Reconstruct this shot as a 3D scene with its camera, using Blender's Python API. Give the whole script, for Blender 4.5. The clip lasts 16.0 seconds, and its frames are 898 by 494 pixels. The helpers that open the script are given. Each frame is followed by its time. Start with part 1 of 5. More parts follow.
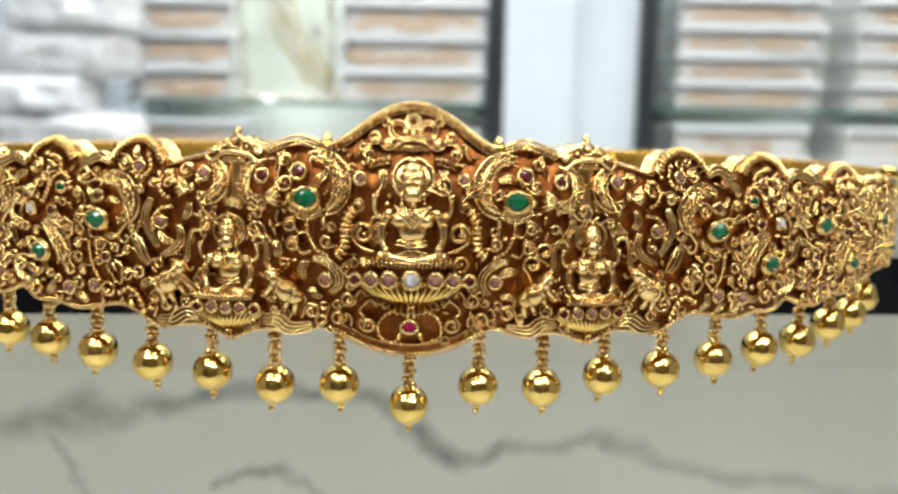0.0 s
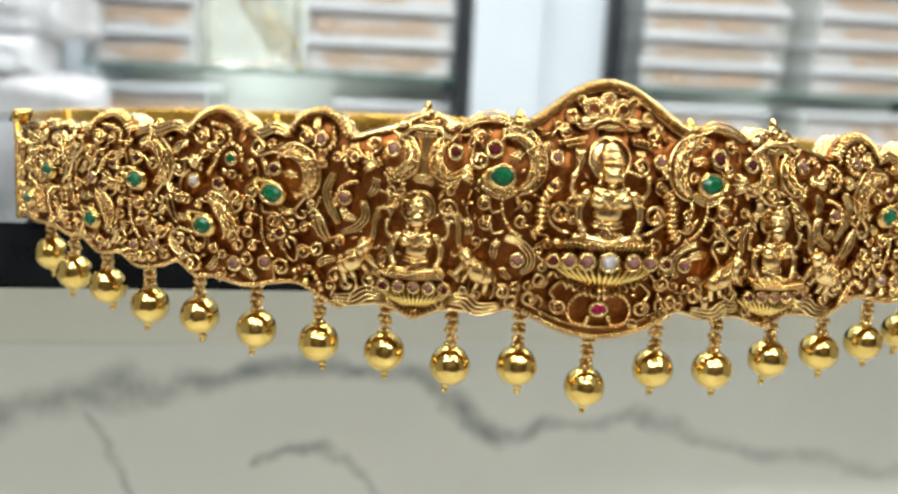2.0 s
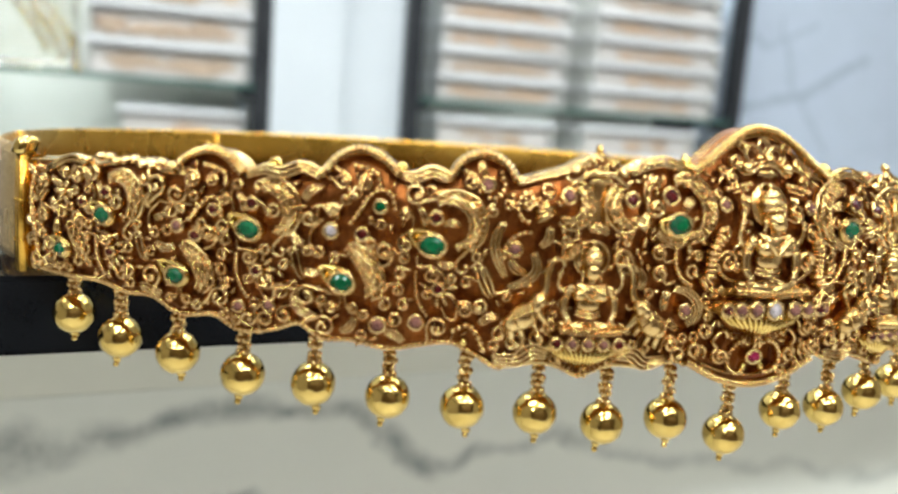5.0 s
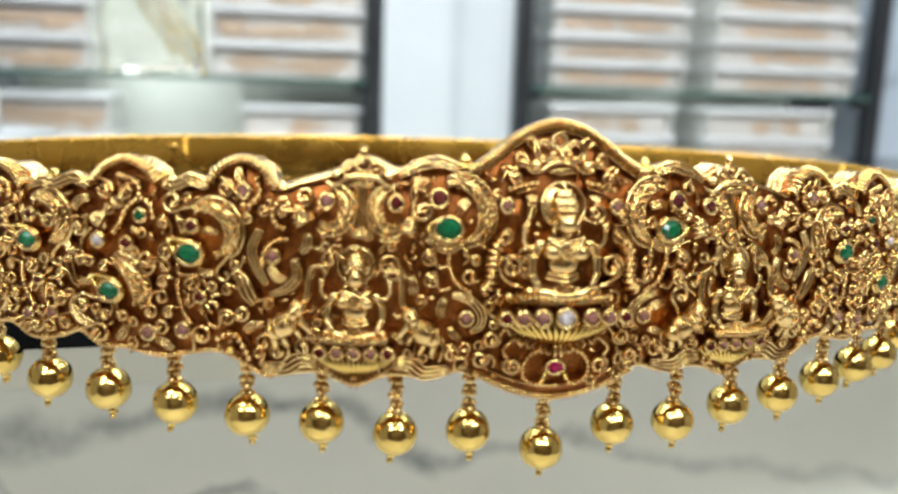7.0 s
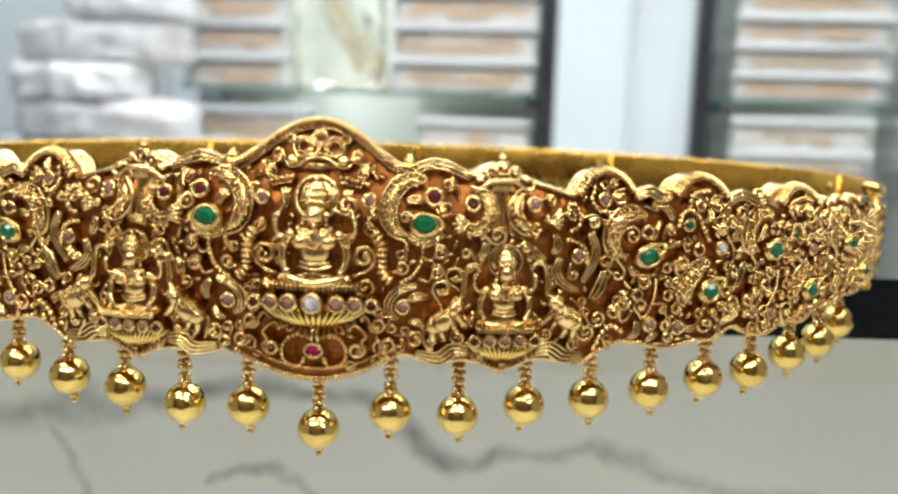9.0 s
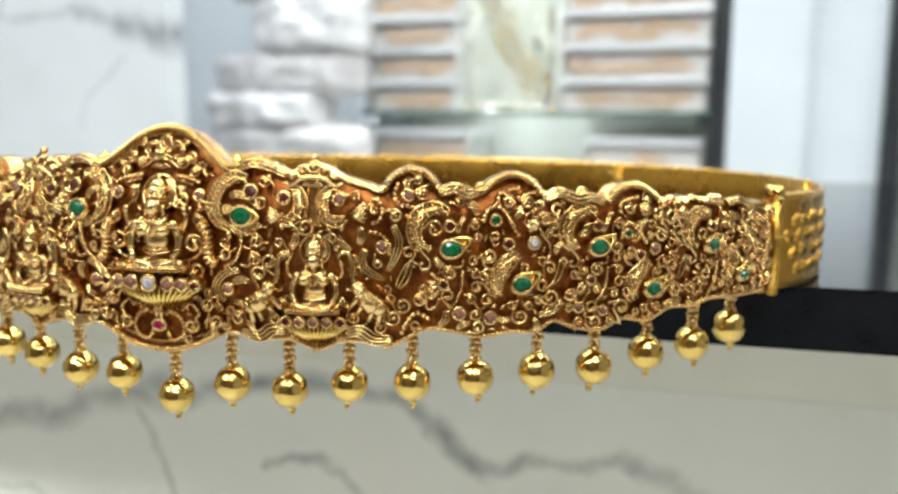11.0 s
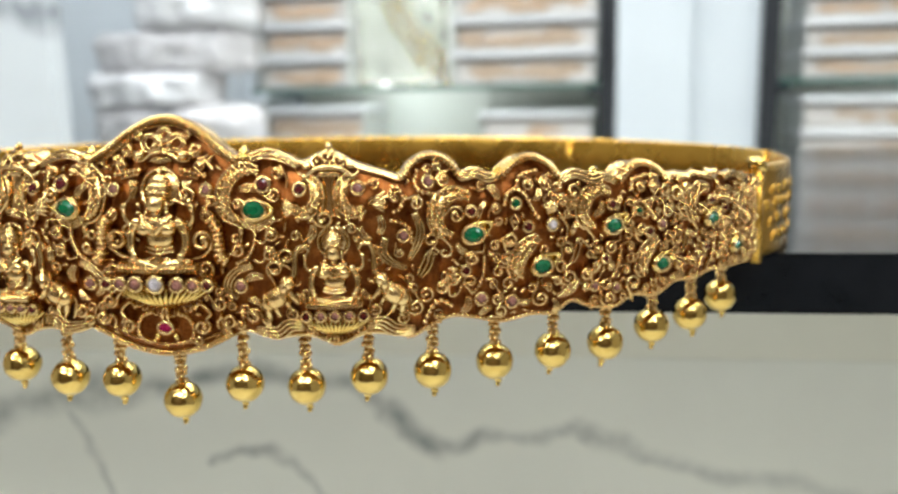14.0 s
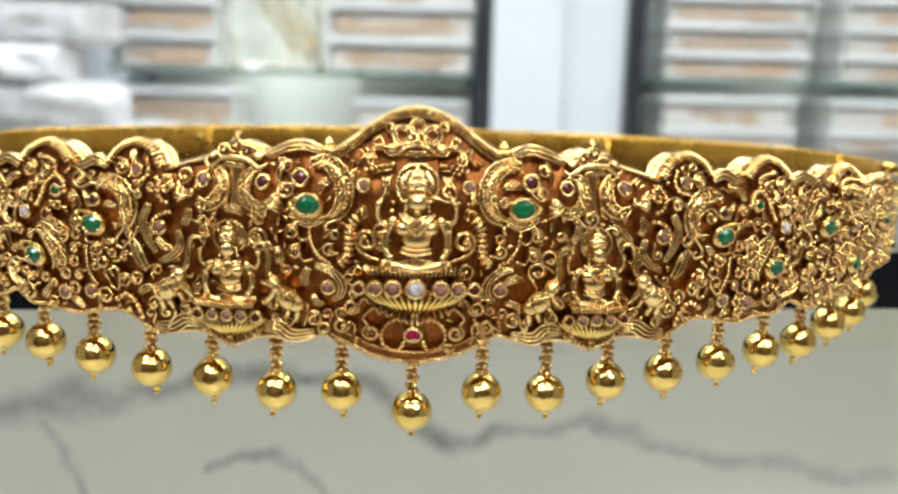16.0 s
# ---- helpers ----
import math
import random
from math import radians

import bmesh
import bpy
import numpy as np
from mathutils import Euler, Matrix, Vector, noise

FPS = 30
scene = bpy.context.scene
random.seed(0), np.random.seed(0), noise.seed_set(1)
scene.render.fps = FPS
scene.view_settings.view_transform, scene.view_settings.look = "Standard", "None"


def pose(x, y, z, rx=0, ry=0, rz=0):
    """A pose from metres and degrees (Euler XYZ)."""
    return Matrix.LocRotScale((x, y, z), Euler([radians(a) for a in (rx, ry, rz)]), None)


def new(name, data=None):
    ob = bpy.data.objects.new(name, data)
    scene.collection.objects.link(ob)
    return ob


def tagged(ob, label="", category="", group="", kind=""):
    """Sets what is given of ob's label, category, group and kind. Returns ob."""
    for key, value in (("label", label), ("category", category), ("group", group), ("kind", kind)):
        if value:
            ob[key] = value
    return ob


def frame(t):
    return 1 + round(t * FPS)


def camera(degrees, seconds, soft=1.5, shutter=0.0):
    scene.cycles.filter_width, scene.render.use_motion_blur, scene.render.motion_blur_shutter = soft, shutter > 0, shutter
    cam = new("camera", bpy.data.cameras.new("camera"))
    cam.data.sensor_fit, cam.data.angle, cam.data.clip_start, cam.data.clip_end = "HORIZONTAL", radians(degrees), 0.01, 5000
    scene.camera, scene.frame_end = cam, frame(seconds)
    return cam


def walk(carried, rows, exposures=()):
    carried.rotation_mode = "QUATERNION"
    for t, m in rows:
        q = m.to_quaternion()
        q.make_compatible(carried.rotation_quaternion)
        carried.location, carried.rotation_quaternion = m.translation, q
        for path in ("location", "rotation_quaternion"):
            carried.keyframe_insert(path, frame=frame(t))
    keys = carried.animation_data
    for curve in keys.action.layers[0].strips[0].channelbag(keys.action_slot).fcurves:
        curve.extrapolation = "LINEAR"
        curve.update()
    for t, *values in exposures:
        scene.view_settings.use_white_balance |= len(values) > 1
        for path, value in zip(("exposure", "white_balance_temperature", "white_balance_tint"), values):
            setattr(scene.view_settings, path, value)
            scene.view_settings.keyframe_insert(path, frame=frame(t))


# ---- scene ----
cam = camera(55.2, 16.0, soft=2.7)
METRES, EYE, TILT, LEAN, TURN = 0.67, 1.0, 0.0, 0.0, 0.0
ROWS = [
    (0.0, 0.0, 0.0, 0.0, 0.16, -8.96, -1.03),
    (0.5, 0.0024, 0.0072, -0.0001, 0.36, -9.36, -0.84),
    (1.0, -0.0249, 0.0075, 0.0034, -0.81, -10.24, -0.92),
    (1.5, -0.061, 0.0077, 0.003, -2.4, -10.71, -1.51),
    (2.0, -0.0873, 0.0084, -0.0013, -3.74, -10.6, -2.6),
    (2.5, -0.1144, 0.011, -0.0028, -6.24, -10.89, -3.43),
    (3.0, -0.1436, 0.0145, 0.0068, -9.59, -10.09, -3.78),
    (3.5, -0.1708, 0.0346, 0.0054, -13.38, -10.59, -3.75),
    (3.7, -0.1900, 0.0425, 0.0050, -15.2, -10.5, -4.0),
    (5.8, -0.2130, 0.0620, 0.0010, -19.6, -9.0, -4.1),
    (6.0, -0.1956, 0.058, 0.002, -18.49, -9.83, -3.76),
    (6.5, -0.1546, 0.0505, 0.0065, -13.96, -9.83, -3.51),
    (7.0, -0.094, 0.0395, 0.0121, -9.7, -10.53, -1.79),
    (7.5, -0.0494, 0.0279, 0.0153, -5.26, -10.01, -1.76),
    (8.0, -0.0281, 0.0259, 0.0101, -2.01, -10.15, -2.19),
    (8.5, 0.0072, 0.0165, 0.0154, 1.43, -9.4, -1.93),
    (9.0, 0.0524, 0.0165, 0.0112, 4.52, -9.95, -1.5),
    (9.5, 0.0836, 0.0165, 0.0104, 7.88, -10.05, -1.94),
    (9.7, 0.0990, 0.0165, 0.0095, 9.3, -9.95, -1.7),
    (11.8, 0.2360, 0.0138, 0.0055, 21.3, -8.25, -0.7),
    (12.0, 0.2416, 0.0134, 0.0048, 21.48, -8.35, -0.88),
    (12.5, 0.2582, 0.0126, -0.0005, 21.99, -7.82, -0.14),
    (13.0, 0.2603, 0.011, -0.0021, 21.97, -7.66, -0.27),
    (13.5, 0.217, 0.0129, 0.0004, 16.6, -8.91, 1.02),
    (14.0, 0.1483, 0.0069, 0.0104, 10.36, -10.34, 1.09),
    (14.5, 0.0775, 0.0015, 0.0138, 6.02, -10.82, -0.2),
    (15.0, 0.0278, 0.0021, 0.0145, 2.54, -11.72, -0.38),
    (15.5, -0.0102, 0.0028, 0.015, 0.53, -11.37, -1.17),
    (16.0, -0.0068, 0.0065, 0.0128, -0.78, -11.13, -1.29),
]
walk(cam, [(t, pose(0, 0, EYE, TILT, LEAN, TURN) @ pose(METRES * x, METRES * y, METRES * z, 90 + pitch, roll, yaw)) for t, x, y, z, yaw, pitch, roll in ROWS])

# ---- depth of field of a phone lens held close to the piece ----
cam.data.dof.use_dof = True
cam.data.dof.focus_distance = 0.211
cam.data.dof.aperture_fstop = 9.8

# ---- world and light ----
world = bpy.data.worlds.new("shop_air")
scene.world = world
world.use_nodes = True
world.node_tree.nodes["Background"].inputs[0].default_value = (0.9, 0.95, 1.0, 1)
world.node_tree.nodes["Background"].inputs[1].default_value = 0.05
scene.view_settings.exposure = -0.55
CEILING = 2.75
CABINET_FILL_POWER = 10.0


# ---- materials ----
def material(name, color=(0.8, 0.8, 0.8), rough=0.5, metal=0.0, spec=0.5):
    m = bpy.data.materials.new(name)
    m.use_nodes = True
    b = m.node_tree.nodes["Principled BSDF"]
    b.inputs["Base Color"].default_value = (*color, 1)
    b.inputs["Roughness"].default_value = rough
    b.inputs["Metallic"].default_value = metal
    b.inputs["Specular IOR Level"].default_value = spec
    return m, m.node_tree, b


def noise_node(nt, scale, detail=3.0, rough=0.55, space="Object"):
    tc = nt.nodes.new("ShaderNodeTexCoord")
    n = nt.nodes.new("ShaderNodeTexNoise")
    n.inputs["Scale"].default_value, n.inputs["Detail"].default_value, n.inputs["Roughness"].default_value = scale, detail, rough
    nt.links.new(tc.outputs[space], n.inputs["Vector"])
    return n


def ramp_node(nt, fac, stops):
    r = nt.nodes.new("ShaderNodeValToRGB")
    e = r.color_ramp.elements
    while len(e) < len(stops):
        e.new(0.5)
    for k, (p, c) in enumerate(stops):
        e[k].position = p
        e[k].color = (*c, 1)
    nt.links.new(fac, r.inputs[0])
    return r


def bump_node(nt, b, height, strength, distance):
    n = nt.nodes.new("ShaderNodeBump")
    n.inputs["Strength"].default_value, n.inputs["Distance"].default_value = strength, distance
    nt.links.new(height, n.inputs["Height"])
    nt.links.new(n.outputs[0], b.inputs["Normal"])


def mottled(name, low, high, rough, metal=0.0, scale=40.0, fine=400.0, bump=0.0002, rough_span=0.1, spec=0.5):
    m, nt, b = material(name, high, rough, metal, spec)
    n1, n2 = noise_node(nt, scale), noise_node(nt, fine, 2.0)
    mix = nt.nodes.new("ShaderNodeMath")
    mix.operation = "MULTIPLY_ADD"
    mix.inputs[1].default_value, mix.inputs[2].default_value = 0.35, 0.0
    nt.links.new(n2.outputs[0], mix.inputs[0])
    add = nt.nodes.new("ShaderNodeMath")
    add.operation = "MULTIPLY_ADD"
    add.inputs[1].default_value = 0.65
    nt.links.new(n1.outputs[0], add.inputs[0])
    nt.links.new(mix.outputs[0], add.inputs[2])
    r = ramp_node(nt, add.outputs[0], [(0.3, low), (0.7, high)])
    nt.links.new(r.outputs[0], b.inputs["Base Color"])
    mr = nt.nodes.new("ShaderNodeMapRange")
    mr.inputs[3].default_value, mr.inputs[4].default_value = max(rough - rough_span, 0.02), rough + rough_span
    nt.links.new(n1.outputs[0], mr.inputs[0])
    nt.links.new(mr.outputs[0], b.inputs["Roughness"])
    if bump:
        bump_node(nt, b, n2.outputs[0], 0.5, bump)
    return m


GOLD = mottled("relief_gold", (0.43, 0.245, 0.071), (0.83, 0.605, 0.272), 0.20, 1.0, 150, 1500, 0.00012, 0.07)
GOLD_FINE = mottled("filigree_gold", (0.41, 0.215, 0.065), (0.79, 0.535, 0.218), 0.20, 1.0, 200, 1800, 0.00008, 0.07)
GOLD_BRIGHT = mottled("polished_gold", (0.56, 0.375, 0.098), (0.74, 0.53, 0.17), 0.11, 1.0, 260, 420, 0.00022, 0.05)
GOLD_BAND = mottled("satin_band_gold", (0.50, 0.275, 0.040), (0.66, 0.39, 0.075), 0.27, 1.0, 60, 900, 0.00008, 0.08)
RECESS = mottled("antique_lacquered_gold", (0.115, 0.029, 0.008), (0.40, 0.142, 0.034), 0.34, 1.0, 180, 1400, 0.00015, 0.12)


def gem(name, color, rough=0.06, ior=1.6, clear=0.0):
    m, nt, b = material(name, color, rough, 0.0, 0.35)
    b.inputs["IOR"].default_value = ior
    b.inputs["Transmission Weight"].default_value = clear
    b.inputs["Coat Weight"].default_value = 0.1
    b.inputs["Coat Roughness"].default_value = 0.03
    n = noise_node(nt, 700, 2.0)
    r = ramp_node(nt, n.outputs[0], [(0.35, tuple(c * 0.55 for c in color)), (0.7, color)])
    nt.links.new(r.outputs[0], b.inputs["Base Color"])
    return m


EMERALD = gem("emerald", (0.003, 0.105, 0.034), 0.16)
RUBY = gem("ruby", (0.30, 0.012, 0.06))
GARNET = gem("garnet", (0.09, 0.012, 0.012))
ROSE = gem("pale_pink_stone", (0.26, 0.115, 0.09), 0.12)
DIAMOND = gem("clear_stone", (0.50, 0.45, 0.47), 0.04, 1.9)


def veined(name, base, tint, segs):
    """Polished marble whose grey veins follow given chains of points (across, up, half width, depth)."""
    m, nt, b = material(name, base, 0.22, 0.0, 0.5)
    tc = nt.nodes.new("ShaderNodeTexCoord")
    warp = nt.nodes.new("ShaderNodeTexNoise")
    warp.inputs["Scale"].default_value, warp.inputs["Detail"].default_value = 22.0, 6.0
    nt.links.new(tc.outputs["Object"], warp.inputs["Vector"])
    off = nt.nodes.new("ShaderNodeVectorMath")
    off.operation = "MULTIPLY_ADD"
    off.inputs[1].default_value = (0.034, 0.034, 0.034)
    nt.links.new(warp.outputs["Color"], off.inputs[0])
    nt.links.new(tc.outputs["Object"], off.inputs[2])
    flat = nt.nodes.new("ShaderNodeVectorMath")
    flat.operation = "MULTIPLY_ADD"
    flat.inputs[1].default_value = (1, 0, 1)
    flat.inputs[2].default_value = (-0.017, 0, -0.017)
    nt.links.new(off.outputs[0], flat.inputs[0])
    total = None
    for chain in segs:
        for (x1, z1, w1, k1), (x2, z2, w2, k2) in zip(chain, chain[1:]):
            ab = Vector((x2 - x1, 0, z2 - z1))
            d = nt.nodes.new("ShaderNodeVectorMath")
            d.operation = "SUBTRACT"
            d.inputs[1].default_value = (x1, 0, z1)
            nt.links.new(flat.outputs[0], d.inputs[0])
            dot = nt.nodes.new("ShaderNodeVectorMath")
            dot.operation = "DOT_PRODUCT"
            dot.inputs[1].default_value = ab / ab.length_squared
            nt.links.new(d.outputs[0], dot.inputs[0])
            cl = nt.nodes.new("ShaderNodeClamp")
            nt.links.new(dot.outputs["Value"], cl.inputs[0])
            pr = nt.nodes.new("ShaderNodeVectorMath")
            pr.operation = "SCALE"
            pr.inputs[0].default_value = ab
            nt.links.new(cl.outputs[0], pr.inputs["Scale"])
            ds = nt.nodes.new("ShaderNodeVectorMath")
            ds.operation = "DISTANCE"
            nt.links.new(d.outputs[0], ds.inputs[0])
            nt.links.new(pr.outputs[0], ds.inputs[1])
            mr = nt.nodes.new("ShaderNodeMapRange")
            mr.interpolation_type = "SMOOTHSTEP"
            mr.inputs[1].default_value, mr.inputs[2].default_value = 0.0, (w1 + w2) / 2
            mr.inputs[3].default_value, mr.inputs[4].default_value = (k1 + k2) / 2, 0.0
            nt.links.new(ds.outputs["Value"], mr.inputs[0])
            if total is None:
                total = mr.outputs[0]
            else:
                mx = nt.nodes.new("ShaderNodeMath")
                mx.operation = "MAXIMUM"
                nt.links.new(total, mx.inputs[0])
                nt.links.new(mr.outputs[0], mx.inputs[1])
                total = mx.outputs[0]
    cloud = noise_node(nt, 9.0, 5.0)
    streak = noise_node(nt, 45.0, 5.0, 0.65)
    mul = nt.nodes.new("ShaderNodeMath")
    mul.operation = "MULTIPLY"
    sm = nt.nodes.new("ShaderNodeMapRange")
    sm.inputs[1].default_value, sm.inputs[2].default_value, sm.inputs[3].default_value, sm.inputs[4].default_value = 0.28, 0.66, 0.26, 1.1
    nt.links.new(streak.outputs[0], sm.inputs[0])
    nt.links.new(total, mul.inputs[0])
    nt.links.new(sm.outputs[0], mul.inputs[1])
    body = ramp_node(nt, cloud.outputs[0], [(0.3, tuple(c * 0.93 for c in base)), (0.7, base)])
    mixc = nt.nodes.new("ShaderNodeMixRGB")
    nt.links.new(mul.outputs[0], mixc.inputs[0])
    nt.links.new(body.outputs[0], mixc.inputs[1])
    mixc.inputs[2].default_value = (*tint, 1)
    nt.links.new(mixc.outputs[0], b.inputs["Base Color"])
    return m


# veins of the counter front (metres along the panel, height)
FRONT_VEINS = [
    [(-0.60, 0.74, 0.012, 0.5), (-0.34, 0.803, 0.014, 0.6), (-0.27, 0.816, 0.016, 0.7), (-0.225, 0.826, 0.017, 0.75), (-0.175, 0.838, 0.014, 0.8), (-0.135, 0.845, 0.010, 0.9),
     (-0.06, 0.847, 0.009, 0.9), (-0.028, 0.846, 0.008, 0.9), (-0.010, 0.831, 0.009, 0.9), (0.006, 0.817, 0.012, 1.0), (0.025, 0.810, 0.010, 0.9), (0.048, 0.819, 0.007, 0.7),
     (0.074, 0.815, 0.008, 0.7), (0.098, 0.823, 0.007, 0.7), (0.112, 0.815, 0.007, 0.6), (0.145, 0.803, 0.008, 0.5), (0.21, 0.794, 0.008, 0.45), (0.32, 0.775, 0.009, 0.4), (0.60, 0.73, 0.010, 0.4)],
    [(-0.198, 0.822, 0.004, 0.6), (-0.188, 0.795, 0.004, 0.6), (-0.172, 0.763, 0.004, 0.6), (-0.15, 0.70, 0.004, 0.5)],
    [(-0.112, 0.795, 0.004, 0.6), (-0.097, 0.803, 0.005, 0.7), (-0.079, 0.803, 0.006, 0.7), (-0.064, 0.797, 0.005, 0.6), (-0.053, 0.786, 0.005, 0.5), (-0.03, 0.75, 0.004, 0.4)],
    [(-0.40, 0.79, 0.003, 0.5), (-0.343, 0.776, 0.003, 0.5), (-0.278, 0.760, 0.003, 0.5), (-0.22, 0.72, 0.003, 0.4)],
]
WALL_VEINS = [
    [(-1.338, 1.22, 0.012, 0.5), (-1.098, 1.17, 0.012, 0.5), (-0.968, 1.185, 0.014, 0.7), (-0.868, 1.158, 0.026, 1.1), (-0.798, 1.142, 0.042, 1.3), (-0.776, 1.135, 0.045, 1.3)],
    [(-1.198, 1.32, 0.008, 0.6), (-1.118, 1.22, 0.010, 0.6), (-1.158, 1.10, 0.008, 0.5), (-1.188, 1.00, 0.012, 0.5)],
    [(-0.868, 1.10, 0.008, 0.5), (-0.938, 1.04, 0.008, 0.45), (-0.968, 0.98, 0.007, 0.4)],
    [(-1.338, 1.11, 0.006, 0.6), (-1.283, 1.06, 0.008, 0.6), (-1.273, 0.98, 0.010, 0.6)],
]
BACK_VEINS = [
    [(1.33, 1.02, 0.03, 0.8), (1.42, 1.06, 0.02, 0.7), (1.60, 1.10, 0.02, 0.6), (1.80, 1.22, 0.03, 0.7)],
    [(1.50, 1.30, 0.012, 0.6), (1.56, 1.12, 0.012, 0.6), (1.70, 0.95, 0.012, 0.5)],
    [(1.36, 1.28, 0.02, 0.6), (1.46, 1.22, 0.015, 0.5), (1.62, 1.30, 0.012, 0.5)],
]
MARBLE_FRONT = veined("counter_front_marble", (0.88, 0.89, 0.80), (0.26, 0.285, 0.27), FRONT_VEINS)
MARBLE_WALL = veined("pillar_marble", (0.66, 0.69, 0.72), (0.28, 0.30, 0.33), WALL_VEINS)
# back wall base and vein tint carry the wall's bluish shade in their colour
MARBLE_BACK_SHADED = veined("shaded_back_marble", (0.50, 0.57, 0.68), (0.24, 0.28, 0.35), BACK_VEINS)
MARBLE_STRIP = mottled("cream_marble_strip", (0.83, 0.82, 0.70), (0.87, 0.86, 0.74), 0.22, 0.0, 8, 60, 0.0)
GRANITE = mottled("polished_black_granite", (0.003, 0.004, 0.005), (0.010, 0.011, 0.013), 0.08, 0.0, 60, 1200, 0.0, 0.03, 0.22)
WHITE_PAINT = mottled("white_laminate", (0.57, 0.61, 0.65), (0.63, 0.67, 0.71), 0.35, 0.0, 6, 300, 0.0001)
CEIL_PAINT = mottled("ceiling_paint", (0.76, 0.76, 0.75), (0.82, 0.82, 0.81), 0.8, 0.0, 5, 200, 0.0003)
SIDE_PAINT = mottled("taupe_wall_paint", (0.26, 0.23, 0.20), (0.32, 0.29, 0.26), 0.7, 0.0, 5, 120, 0.0003)
DARK_WALL = mottled("dark_wall_panel", (0.045, 0.027, 0.016), (0.09, 0.055, 0.032), 0.4, 0.0, 5, 120, 0.0003)
FLOOR_TILE = mottled("glossy_floor_tile", (0.62, 0.61, 0.58), (0.72, 0.71, 0.68), 0.18, 0.0, 4, 80, 0.0)
BLACK_FRAME = mottled("black_powder_coat", (0.010, 0.012, 0.016), (0.025, 0.028, 0.034), 0.35, 0.0, 30, 600, 0.0001)
BACKING = mottled("pale_grey_backing", (0.50, 0.51, 0.48), (0.58, 0.585, 0.55), 0.5, 0.0, 5, 200, 0.0)
TRAY_WHITE = mottled("white_tray_plastic", (0.74, 0.74, 0.76), (0.84, 0.84, 0.86), 0.3, 0.0, 20, 300, 0.0)
TRAY_BODY = mottled("frosted_tray_side", (0.52, 0.52, 0.50), (0.64, 0.64, 0.62), 0.3, 0.0, 12, 200, 0.0)
CONTENT = mottled("gold_jewellery_heap", (0.70, 0.48, 0.33), (0.88, 0.70, 0.54), 0.35, 0.25, 22, 160, 0.002, 0.15)
PADDING = mottled("pale_packing", (0.78, 0.73, 0.70), (0.88, 0.84, 0.82), 0.6, 0.0, 16, 120, 0.001)
CONTENT_PALE = mottled("pale_gold_heap", (0.58, 0.40, 0.28), (0.80, 0.66, 0.52), 0.4, 0.1, 22, 160, 0.002)
FILM = mottled("white_plastic_film", (0.66, 0.65, 0.67), (0.88, 0.88, 0.90), 0.22, 0.0, 14, 60, 0.01, 0.1)
FILM_GREY = mottled("greyish_plastic_film", (0.48, 0.46, 0.47), (0.78, 0.76, 0.77), 0.22, 0.0, 18, 60, 0.01, 0.1)


def glass(name, color, ior=1.45, rough=0.02):
    m, nt, b = material(name, color, rough)
    b.inputs["Transmission Weight"].default_value = 1.0
    b.inputs["IOR"].default_value = ior
    return m


SHELF_GLASS = glass("green_edged_glass", (0.80, 0.90, 0.86))
GLASS_EDGE = mottled("dark_green_glass_edge", (0.03, 0.085, 0.07), (0.05, 0.13, 0.11), 0.15, 0.0, 8, 60, 0.0)
BAG_FILM = glass("clear_bag_film", (0.90, 0.90, 0.85), 1.42, 0.10)
LED = bpy.data.materials.new("led_panel")
LED.use_nodes = True
_e = LED.node_tree.nodes.new("ShaderNodeEmission")
_e.inputs[0].default_value, _e.inputs[1].default_value = (0.95, 1.0, 0.98, 1), 9.0
LED.node_tree.links.new(_e.outputs[0], LED.node_tree.nodes["Material Output"].inputs[0])


